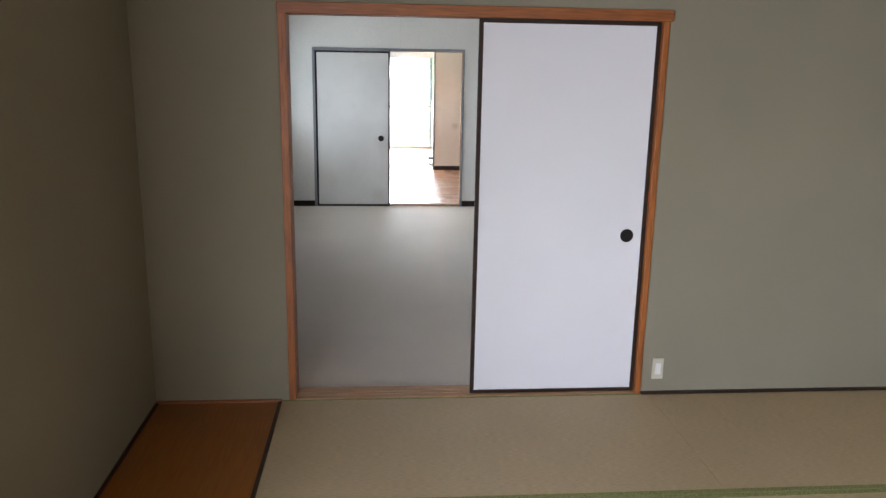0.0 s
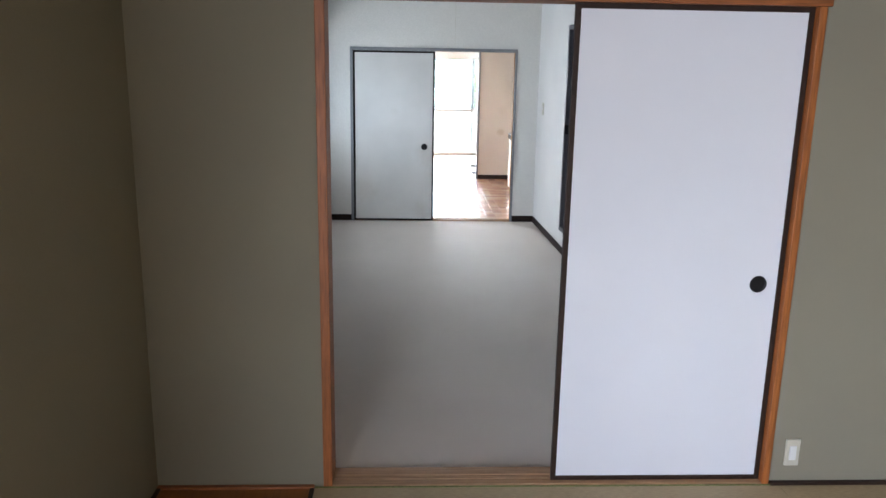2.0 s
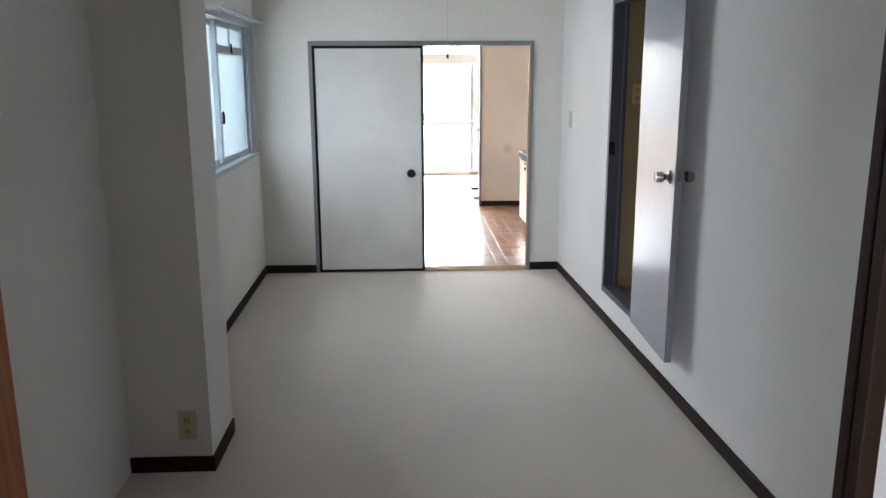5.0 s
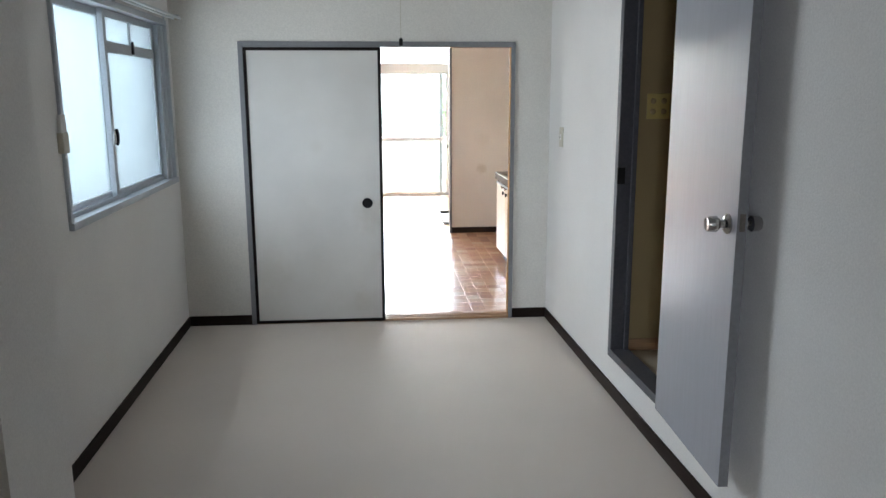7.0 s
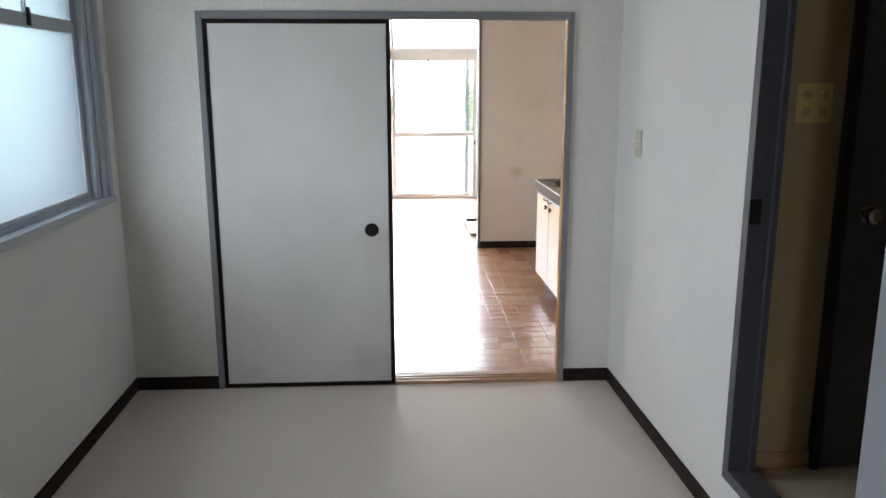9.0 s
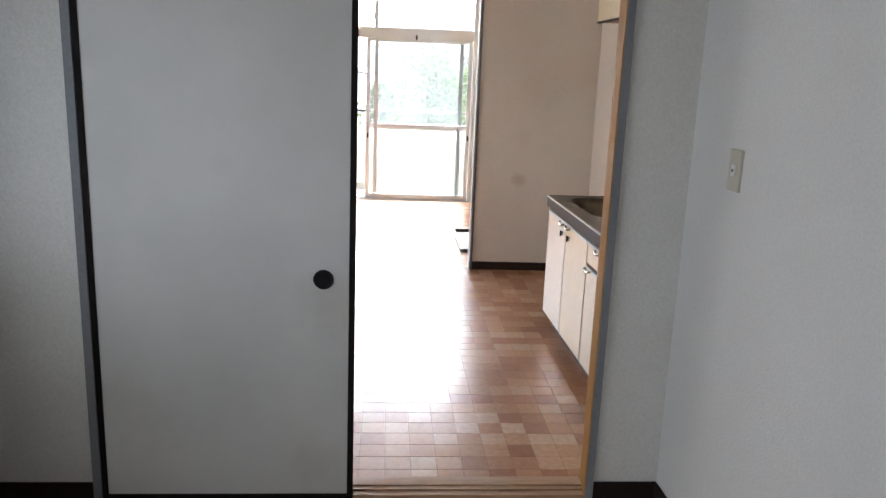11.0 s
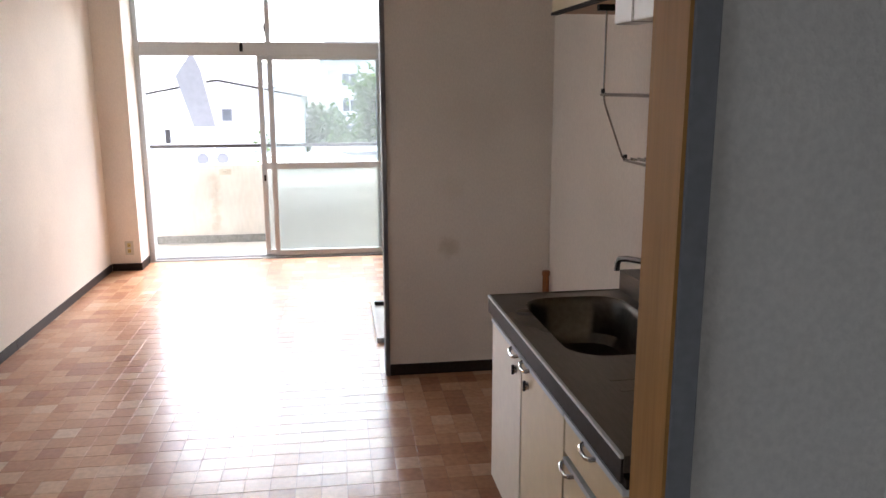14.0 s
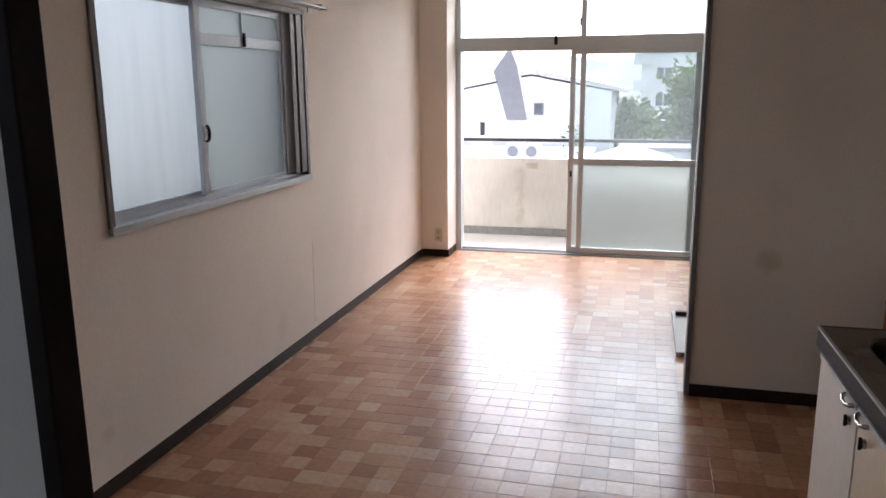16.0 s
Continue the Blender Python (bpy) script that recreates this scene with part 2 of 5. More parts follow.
M = {
    "earth_wall": surface("green_beige_earth_wall", (0.25, 0.228, 0.165), 0.9, grain=420, vary=0.16, dirt=0.10, bump=0.5, gloss_vary=0.04),
    "paper_white": surface("white_wallpaper", (0.79, 0.78, 0.755), 0.8, grain=150, vary=0.07, dirt=0.09, bump=0.6, gloss_vary=0.05),
    "paper_beige": surface("beige_white_wallpaper", (0.73, 0.71, 0.66), 0.8, grain=120, vary=0.08, dirt=0.10, bump=0.8, gloss_vary=0.05),
    "paper_cream": surface("cream_wallpaper", (0.85, 0.78, 0.69), 0.75, grain=130, vary=0.06, dirt=0.12, bump=0.35, stretch=(1, 1, 0.5), gloss_vary=0.05),
    "paper_bath": surface("ochre_wallpaper", (0.36, 0.27, 0.13), 0.7, grain=200, vary=0.08, bump=0.2),
    "ceiling": surface("ceiling_board", (0.86, 0.85, 0.82), 0.85, grain=150, bump=0.2),
    "ceiling_wood": surface("aged_cedar_ceiling_board", (0.30, 0.20, 0.115), 0.6, grain=24, vary=0.25, bump=0.15, stretch=(6, 0.3, 1)),
    "vinyl": surface("speckled_beige_vinyl", (0.66, 0.595, 0.53), 0.74, grain=300, vary=0.30, dirt=0.09, bump=0.25, gloss_vary=0.05, spec=0.3),
    "vinyl_bath": surface("cream_vinyl", (0.60, 0.52, 0.38), 0.45, grain=300),
    "tatami": surface("straw_tatami", (0.43, 0.335, 0.195), 0.62, grain=150, vary=0.22, dirt=0.12, bump=0.5, stretch=(0.25, 2.2, 1), gloss_vary=0.06),
    "heri": surface("green_cloth_border", (0.10, 0.125, 0.035), 0.85, grain=190, vary=0.45, bump=0.4, second=(0.26, 0.27, 0.10)),
    "jamb_wood": surface("brown_jamb_wood", (0.33, 0.105, 0.022), 0.5, grain=26, vary=0.35, bump=0.2, stretch=(5, 5, 0.35)),
    "beam_wood": surface("brown_beam_wood", (0.28, 0.09, 0.022), 0.5, grain=26, vary=0.35, bump=0.2, stretch=(0.35, 5, 5)),
    "jamb_pale": surface("orange_pine_jamb", (0.43, 0.22, 0.070), 0.6, grain=22, vary=0.14, bump=0.2, stretch=(5, 5, 0.3), spec=0.15),
    "sill_wood": surface("worn_sill_wood", (0.40, 0.235, 0.12), 0.55, grain=24, vary=0.3, bump=0.25, stretch=(0.3, 6, 5)),
    "board": surface("varnished_red_brown_board", (0.25, 0.085, 0.010), 0.38, grain=18, vary=0.18, bump=0.12, stretch=(6, 0.35, 1)),
    "fusuma": surface("white_fusuma_paper", (0.72, 0.73, 0.765), 0.7, grain=330, stain=1.8, vary=0.05, dirt=0.05, bump=0.2, gloss_vary=0.04),
    "fusuma_old": surface("grey_white_fusuma_paper", (0.67, 0.655, 0.62), 0.7, grain=300, stain=2.3, vary=0.05, dirt=0.13, bump=0.2, gloss_vary=0.04),
    "lacquer": surface("dark_lacquer", (0.010, 0.007, 0.006), 0.55, grain=40, vary=0.3, bump=0.1, spec=0.15),
    "lacquer_brown": surface("brown_lacquer", (0.030, 0.016, 0.011), 0.5, grain=40, vary=0.3, bump=0.1, spec=0.25),
    "grey_paint": surface("grey_gloss_paint", (0.195, 0.197, 0.205), 0.45, grain=70, vary=0.1, dirt=0.15, bump=0.12),
    "grey_pale": surface("pale_grey_gloss_paint", (0.215, 0.22, 0.232), 0.5, grain=70, vary=0.1, dirt=0.15, bump=0.12),
    "grey_deep": surface("dark_grey_door_frame_paint", (0.085, 0.086, 0.098), 0.45, grain=70, vary=0.15, dirt=0.15, bump=0.12, spec=0.3),
    "door_paint": surface("blue_grey_door_paint", (0.35, 0.362, 0.40), 0.27, grain=26, vary=0.035, dirt=0.03, bump=0.07, stretch=(4, 4, 0.25), gloss_vary=0.01, stain=0.4),
    "dark_paint": surface("dark_brown_trim_paint", (0.026, 0.023, 0.023), 0.5, grain=60, vary=0.2, spec=0.25),
    "skirting": surface("dark_vinyl_skirting", (0.021, 0.012, 0.009), 0.6, grain=80, vary=0.25, dirt=0.3, spec=0.18),
    # kitchen skirting: the vinyl's sheen is put in as a lighter brown
    "skirting_sheen": surface("sheen_lightened_brown_vinyl_skirting", (0.036, 0.023, 0.017), 0.55, grain=60, vary=0.3, dirt=0.35, spec=0.22),
    "plastic": surface("aged_white_plastic", (0.56, 0.53, 0.43), 0.4, grain=30, vary=0.04, bump=0),
    "plastic_yellow": surface("yellowed_plastic", (0.55, 0.43, 0.15), 0.4, grain=30, vary=0.06, bump=0),
    "black": surface("black_plastic", (0.014, 0.013, 0.014), 0.45, grain=60, vary=0.2, bump=0.05, spec=0.2),
    "alu": surface("silver_aluminium", (0.47, 0.505, 0.54), 0.42, metal=0.3, grain=90, vary=0.08, bump=0.05),
    "alu_pale": surface("pale_aluminium", (0.60, 0.645, 0.665), 0.45, metal=0.3, grain=90, vary=0.08, bump=0.05),
    "alu_dark": surface("weathered_aluminium_frame", (0.185, 0.178, 0.176), 0.5, metal=0.3, grain=90, vary=0.12, bump=0.05),
    "alu_bronze": surface("bronze_aluminium", (0.10, 0.085, 0.075), 0.45, metal=0.4, grain=90, vary=0.15, bump=0.05),
    "steel": surface("brushed_stainless", (0.17, 0.152, 0.132), 0.30, metal=1.0, grain=60, vary=0.15, dirt=0.2, bump=0.08, stretch=(3, 0.3, 3)),
    "steel_dark": surface("worn_stainless_bowl", (0.16, 0.147, 0.13), 0.30, metal=1.0, grain=50, vary=0.2, dirt=0.3, bump=0.08),
    "steel_front": surface("dark_steel_front", (0.026, 0.022, 0.020), 0.5, grain=50, vary=0.3, bump=0.05, spec=0.12),
    "chrome": surface("chrome", (0.46, 0.45, 0.44), 0.18, metal=1.0, grain=40, vary=0.08, bump=0),
    "laminate": surface("cream_laminate", (0.66, 0.535, 0.325), 0.32, grain=30, vary=0.05, dirt=0.06, bump=0.04),
    "laminate_pale": surface("faded_cream_laminate", (0.74, 0.675, 0.55), 0.32, grain=30, vary=0.05, dirt=0.06, bump=0.04),
    "panel": surface("cream_kitchen_panel", (0.60, 0.48, 0.27), 0.3, grain=20, vary=0.05, bump=0.03),
    "white": surface("white_enamel", (0.78, 0.78, 0.76), 0.35, grain=20, vary=0.03, bump=0),
    "pan": surface("pale_grey_pan", (0.62, 0.64, 0.64), 0.35, grain=20, vary=0.05, bump=0),
    "concrete": surface("stained_painted_concrete", (0.70, 0.67, 0.60), 0.85, grain=30, stain=1.6, vary=0.06, dirt=0.26, bump=0.5, stretch=(1, 1, 0.25)),
    "concrete_dark": surface("weathered_concrete", (0.30, 0.30, 0.28), 0.9, grain=40, vary=0.2, dirt=0.3, bump=0.5),
    "rail": surface("dark_green_rail_paint", (0.050, 0.045, 0.042), 0.5, metal=0.2, grain=60, vary=0.3),
    "grout": surface("brown_floor_joint", (0.22, 0.112, 0.062), 0.7, grain=90, vary=0.2),
    "tile": tile_material("terracotta_vinyl_tile", False),
    "tile_far": tile_material("terracotta_vinyl_tile_field", True),
    "stucco": surface("white_stucco", (0.74, 0.73, 0.70), 0.9, grain=3, stain=0.2, vary=0.06, dirt=0.12, bump=0.2),
    "render_grey": surface("blue_grey_render", (0.27, 0.265, 0.27), 0.85, grain=4, stain=0.3, vary=0.08, dirt=0.1, bump=0.2),
    "roof": surface("brown_grey_roof_tile", (0.72, 0.68, 0.64), 0.8, grain=6, vary=0.3, dirt=0.3, bump=0.4),
    "dark_glass": surface("far_window_glass", (0.14, 0.15, 0.16), 0.15, grain=2, vary=0.2, bump=0),
    "bark": surface("bark", (0.10, 0.075, 0.055), 0.9, grain=12, vary=0.4, bump=0.6),
    "leaf": surface("broad_leaf_green", (0.078, 0.120, 0.042), 0.6, grain=5, vary=0.35, island=0.45, bump=0, spec=0.1),
    "leaf_blue": surface("dark_leaf_green", (0.055, 0.098, 0.048), 0.6, grain=5, vary=0.35, island=0.45, bump=0, spec=0.1),
    "grass": surface("far_ground", (0.16, 0.16, 0.12), 0.95, grain=0.3, stain=0.02, vary=0.3, dirt=0.3, bump=0),
    # distance haze is put into the hill's pale blue-grey colour
    "hill": surface("haze_pale_wooded_hill", (0.52, 0.56, 0.57), 1.0, grain=0.02, vary=0.2, bump=0),
    # side panes tinted dark to dim the lamps behind; room light passes untinted
    "frost": glass("frosted_glass", (0.078, 0.098, 0.104), 0.55),
    "frost_grey": glass("dimmed_grey_frosted_glass", (0.104, 0.121, 0.116), 0.5),
    "frost_pale": glass("pale_reeded_glass", (0.162, 0.182, 0.186), 0.5, stripes=0.22),
    "frost_low": glass("frosted_door_glass", (0.52, 0.56, 0.54), 0.55, 0.007),
    "clear": glass("dusty_hazed_clear_glass", (0.73, 0.785, 0.78), 0.0, 0.015),
}


for key in ("leaf", "leaf_blue"):
    n, l = M[key].node_tree.nodes, M[key].node_tree.links
    thin, blend = n.new("ShaderNodeBsdfTranslucent"), n.new("ShaderNodeMixShader")
    thin.inputs["Color"].default_value = (0.13, 0.20, 0.06, 1)
    blend.inputs[0].default_value = 0.45
    l.new(n["Principled BSDF"].outputs[0], blend.inputs[1])
    l.new(thin.outputs[0], blend.inputs[2])
    l.new(blend.outputs[0], n["Material Output"].inputs["Surface"])


def stained(name, source, spots):
    """A copy of a wall surface with soft round stains at (x, y, z, radius, strength)."""
    m = M[source].copy()
    m.name = name
    n, l = m.node_tree.nodes, m.node_tree.links
    p = n["Principled BSDF"]
    out = p.inputs["Base Color"].links[0].from_socket
    co = n.new("ShaderNodeTexCoord")
    wob = n.new("ShaderNodeTexNoise")
    wob.inputs["Scale"].default_value = 22
    l.new(co.outputs["Object"], wob.inputs["Vector"])
    for x, y, z, radius, strength in spots:
        d = n.new("ShaderNodeVectorMath")
        d.operation = "DISTANCE"
        d.inputs[1].default_value = (x, y, z)
        l.new(co.outputs["Object"], d.inputs[0])
        sc = n.new("ShaderNodeMath")
        sc.operation = "MULTIPLY_ADD"
        sc.inputs[1].default_value, sc.inputs[2].default_value = radius * 0.9, -radius * 0.45
        l.new(wob.outputs["Fac"], sc.inputs[0])
        ad = n.new("ShaderNodeMath")
        ad.operation = "ADD"
        l.new(d.outputs["Value"], ad.inputs[0])
        l.new(sc.outputs[0], ad.inputs[1])
        mr = n.new("ShaderNodeMapRange")
        mr.interpolation_type = "SMOOTHSTEP"
        mr.inputs["From Min"].default_value, mr.inputs["From Max"].default_value = radius * 0.15, radius
        mr.inputs["To Min"].default_value, mr.inputs["To Max"].default_value = strength, 0.0
        l.new(ad.outputs[0], mr.inputs["Value"])
        mx = n.new("ShaderNodeMix")
        mx.data_type, mx.blend_type = "RGBA", "MULTIPLY"
        mx.inputs["B"].default_value = (0.62, 0.54, 0.40, 1)
        l.new(mr.outputs[0], mx.inputs["Factor"])
        l.new(out, mx.inputs["A"])
        out = mx.outputs["Result"]
    l.new(out, p.inputs["Base Color"])
    return m


M["paper_spotted"] = stained("cream_wallpaper_with_stains", "paper_cream", [(1.628, 12.115, 0.70, 0.075, 0.45), (1.64, 12.115, 1.01, 0.10, 0.12), (1.76, 12.115, 1.36, 0.22, 0.10)])
M["parapet"] = stained("rain_streaked_concrete", "concrete", [(-0.2 + 0.02 * (k % 2), 16.30, 0.62 - 0.085 * k, 0.075, 0.32) for k in range(7)] + [(0.9, 16.30, 0.3, 0.2, 0.2), (-1.2, 16.30, 0.5, 0.2, 0.2)])
M["paper_scuffed"] = stained("cream_wallpaper_with_scuffs", "paper_cream", [(-0.875, 10.35, 0.14, 0.07, 0.3), (-0.875, 10.62, 0.24, 0.05, 0.25), (-0.875, 11.3, 0.42, 0.16, 0.12), (-0.875, 12.1, 0.2, 0.1, 0.16), (-0.875, 13.5, 0.55, 0.22, 0.10), (-0.875, 10.1, 0.5, 0.2, 0.12)])
M["fusuma_worn"] = stained("grey_white_fusuma_with_smudges", "fusuma_old", [(0.12, 8.857, 1.17, 0.06, 0.08), (0.46, 8.857, 0.72, 0.16, 0.22), (0.40, 8.857, 0.14, 0.12, 0.18), (-0.2, 8.857, 0.35, 0.2, 0.15)])


# ---- building helpers ----
def add_box(bm, x0, x1, y0, y1, z0, z1, bevel=0.0):
    made = bmesh.ops.create_cube(bm, size=1)["verts"]
    for v in made:
        v.co = ((x0 + x1) / 2 + v.co.x * (x1 - x0), (y0 + y1) / 2 + v.co.y * (y1 - y0), (z0 + z1) / 2 + v.co.z * (z1 - z0))
    if bevel:
        edges = list({e for v in made for e in v.link_edges})
        bmesh.ops.bevel(bm, geom=edges, offset=bevel, segments=2, affect="EDGES", profile=0.6)
    return bm


def boxes(*rows, bevel=0.0):
    bm = bmesh.new()
    for r in rows:
        add_box(bm, *r, bevel=bevel)
    return bm


def add_tube(bm, path, radius, sides=10):
    """A round bar that follows a path of points."""
    path = [Vector(p) for p in path]
    rings = []
    for i, p in enumerate(path):
        d = (path[min(i + 1, len(path) - 1)] - path[max(i - 1, 0)]).normalized()
        a = d.orthogonal().normalized() if not rings else (rings[-1][1] - d * rings[-1][1].dot(d)).normalized()
        b = d.cross(a)
        r = radius[i] if isinstance(radius, (list, tuple)) else radius
        ring = [bm.verts.new(p + r * (math.cos(2 * math.pi * k / sides) * a + math.sin(2 * math.pi * k / sides) * b)) for k in range(sides)]
        rings.append((ring, a))
    for (r0, _), (r1, _) in zip(rings, rings[1:]):
        for k in range(sides):
            bm.faces.new((r0[k], r0[(k + 1) % sides], r1[(k + 1) % sides], r1[k]))
    bm.faces.new(rings[0][0][::-1])
    bm.faces.new(rings[-1][0])
    return bm


def lathe(profile, axis, centre, sides=24):
    """A turned shape: profile rows of (along, radius) about an axis."""
    bm = bmesh.new()
    d = Vector(axis).normalized()
    a = d.orthogonal().normalized()
    b = d.cross(a)
    c = Vector(centre)
    rings = [[bm.verts.new(c + d * h + r * (math.cos(2 * math.pi * k / sides) * a + math.sin(2 * math.pi * k / sides) * b)) for k in range(sides)] for h, r in profile]
    for r0, r1 in zip(rings, rings[1:]):
        for k in range(sides):
            bm.faces.new((r0[k], r0[(k + 1) % sides], r1[(k + 1) % sides], r1[k]))
    bm.faces.new(rings[0][::-1])
    bm.faces.new(rings[-1])
    return bm


def prism(outline, y0, y1):
    """An outline of (x, z) drawn out from y0 to y1."""
    bm = bmesh.new()
    a = [bm.verts.new((x, y0, z)) for x, z in outline]
    b = [bm.verts.new((x, y1, z)) for x, z in outline]
    bm.faces.new(a)
    bm.faces.new(b[::-1])
    for k in range(len(a)):
        j = (k + 1) % len(a)
        bm.faces.new((a[k], b[k], b[j], a[j]))
    return bm


def finish(name, bm, material, smooth=False):
    bmesh.ops.recalc_face_normals(bm, faces=bm.faces)
    me = bpy.data.meshes.new(name)
    bm.to_mesh(me)
    bm.free()
    me.materials.append(material)
    if smooth:
        me.polygons.foreach_set("use_smooth", [True] * len(me.polygons))
        me.set_sharp_from_angle(angle=radians(35))
    return me


def part(name, bm, material, parent, label="", smooth=False):
    ob = new(name, finish(name, bm, M[material], smooth))
    if parent:
        ob.parent = parent
    if label:
        ob["label"] = label
    return ob


def thing(name, label, category, group=""):
    return tagged(new(name), label, category, group)


def setting(name, bm, material, label, category):
    return tagged(part(name, bm, material, None), label, category, kind="structure")


def no_shadow(ob):
    ob.visible_shadow = False
    return ob


# ---- plan ----
TAT = 0.02                      # top of the tatami
Y1A, Y1B = 3.376, 3.50           # wall between tatami room and middle room
X2L, X2R = -0.748, 1.632        # middle room
Y2A, Y2B = 8.855, 8.945         # wall between middle room and kitchen
X3L, X3R = -0.875, 2.197         # kitchen room
Y3 = 15.28                     # plane of the balcony doors
X1L, X1R, Y0 = -0.69, 3.35, -1.6
TOP = 2.42
FX0, FX1, PIER = -0.63, 1.62, 14.905   # balcony doors and the pier beside them

# ---- structure: tatami room ----
setting("floor_tatami_room", boxes((X1L - 0.1, X1R + 0.1, Y0 - 0.1, Y1A, -0.2, -0.04)), "sill_wood", "plain board subfloor under the tatami mats", "floor")
setting("wall_tatami_front", boxes((X1L - 0.12, -0.042, Y1A, Y1B, -0.2, TOP), (1.750, X1R + 0.12, Y1A, Y1B, -0.2, TOP), (-0.042, 1.750, Y1A, Y1B, 1.917, TOP)),
        "earth_wall", "green beige earth-plastered wall around the fusuma opening", "wall")
setting("wall_tatami_left", boxes((X1L - 0.12, X1L, Y0 - 0.12, -1.4, -0.2, TOP), (X1L - 0.12, X1L, 0.3, Y1A - 0.002, -0.2, TOP), (X1L - 0.12, X1L, -1.4, 0.3, -0.2, 0.6), (X1L - 0.12, X1L, -1.4, 0.3, 2.0, TOP)), "earth_wall", "dim green beige earth-plastered wall with a window opening", "wall")
setting("wall_tatami_right", boxes((X1R, X1R + 0.12, Y0 - 0.12, Y1A - 0.002, -0.2, TOP)), "earth_wall", "green beige earth-plastered side wall", "wall")
setting("wall_tatami_back", boxes((X1L, X1R, Y0 - 0.12, Y0, -0.2, TOP)),
        "earth_wall", "green beige earth-plastered wall behind the mats", "wall")
setting("ceiling_tatami_room", boxes((X1L - 0.12, X1R + 0.12, Y0 - 0.12, Y1B, TOP, TOP + 0.12)), "ceiling_wood", "brown cedar board ceiling of the tatami room", "ceiling")
setting("trim_tatami_wall_base", boxes((1.753, X1R, Y1A - 0.022, Y1A - 0.001, -0.04, TAT + 0.012), bevel=0.002), "lacquer_brown", "dark wooden strip at the foot of the earth wall", "trim")

# fusuma opening of the tatami room
d1 = tagged(new("door_frame_1"), "brown wooden frame of the fusuma opening with grooved sill", "door frame", kind="structure")
part("post", boxes((-0.042, -0.007, Y1A - 0.012, Y1B + 0.004, -0.04, 1.872), bevel=0.003), "jamb_wood", d1)
part("post", boxes((1.722, 1.750, Y1A - 0.012, Y1B + 0.004, -0.04, 1.872), bevel=0.003), "jamb_wood", d1)
part("head_beam", boxes((-0.045, 1.763, Y1A - 0.02, Y1B + 0.006, 1.872, 1.922), bevel=0.003), "beam_wood", d1)
part("sill", boxes((-0.008, 1.722, Y1A - 0.006, Y1A + 0.02, -0.04, 0.026), (-0.008, 1.722, Y1A + 0.02, Y1A + 0.038, -0.04, 0.022), (-0.008, 1.722, Y1A + 0.038, Y1A + 0.052, -0.04, 0.026),
                   (-0.008, 1.722, Y1A + 0.052, Y1A + 0.07, -0.04, 0.022), (-0.008, 1.722, Y1A + 0.07, Y1B + 0.004, -0.04, 0.026)), "sill_wood", d1, "worn pale wooden sill with two grooves")


def fusuma(x0, x1, y0, y1, z0, z1, paper, edge, label, pull_x, pull_z):
    f = thing("fusuma", label, "sliding door", "fusuma doors")
    w = 0.020
    part("paper_panel", boxes((x0 + w, x1 - w, y0 + 0.004, y1 - 0.004, z0 + w, z1 - w)), paper, f)
    part("stile", boxes((x0, x0 + w, y0, y1, z0, z1), bevel=0.002), edge, f)
    part("stile", boxes((x1 - w, x1, y0, y1, z0, z1), bevel=0.002), edge, f)
    part("top_rail", boxes((x0 + w, x1 - w, y0, y1, z1 - w, z1), bevel=0.002), edge, f)
    part("bottom_rail", boxes((x0 + w, x1 - w, y0, y1, z0, z0 + w), bevel=0.002), edge, f)
    for y, s in ((y0 + 0.004, -1), (y1 - 0.004, 1)):
        cup = part("pull", lathe([(-0.002, 0.029), (0.003, 0.0335), (0.0045, 0.031), (0.0030, 0.027), (0.0012, 0.025)], (0, s, 0), (pull_x, y, pull_z)), "black", f, "round black recessed finger pull", True)
    return f


fusuma(0.866, 1.7215, Y1A + 0.020, Y1A + 0.038, 0.024, 1.872, "fusuma", "lacquer_brown", "clean white paper fusuma door in dark brown edging", 1.628, 0.852)
fusuma(0.872, 1.7205, Y1A + 0.052, Y1A + 0.070, 0.024, 1.872, "fusuma", "lacquer_brown", "white paper fusuma door slid behind its pair", 0.965, 0.856)

# board strip beside the mats
strip = thing("floor_board", "glossy red-brown varnished board strip along the wall", "floor board")
part("board", boxes((X1L + 0.016, -0.095, Y0, Y1A - 0.022, -0.02, TAT - 0.004)), "board", strip)
part("edge_strip", boxes((-0.095, -0.078, Y0, Y1A - 0.004, -0.04, TAT + 0.001), bevel=0.002), "lacquer_brown", strip, "dark edging strip")
part("edge_strip", boxes((X1L, X1L + 0.016, Y0, Y1A - 0.022, -0.04, TAT + 0.004), bevel=0.002), "lacquer_brown", strip, "dark edging strip")
part("edge_strip", boxes((X1L, -0.078, Y1A - 0.022, Y1A - 0.001, -0.04, TAT + 0.006), bevel=0.002), "beam_wood", strip, "brown edging strip")


def tatami(x0, x1, y0, y1):
    t = thing("tatami_mat", "straw-coloured tatami mat with green cloth borders", "tatami mat", "tatami mats")
    part("straw_mat", boxes((x0, x1, y0 + 0.001, y1 - 0.001, -0.035, TAT), bevel=0.0015), "tatami", t)
    part("cloth_border", boxes((x0, x1, y0 + 0.001, y0 + 0.03, TAT - 0.002, TAT + 0.002), bevel=0.001), "heri", t)
    part("cloth_border", boxes((x0, x1, y1 - 0.012 if y1 > 3.3 else y1 - 0.03, y1 - 0.001, TAT - 0.002, TAT + 0.002), bevel=0.001), "heri", t)


rows_y = [3.366, 2.410, 1.500, 0.590, -0.320, -1.23]
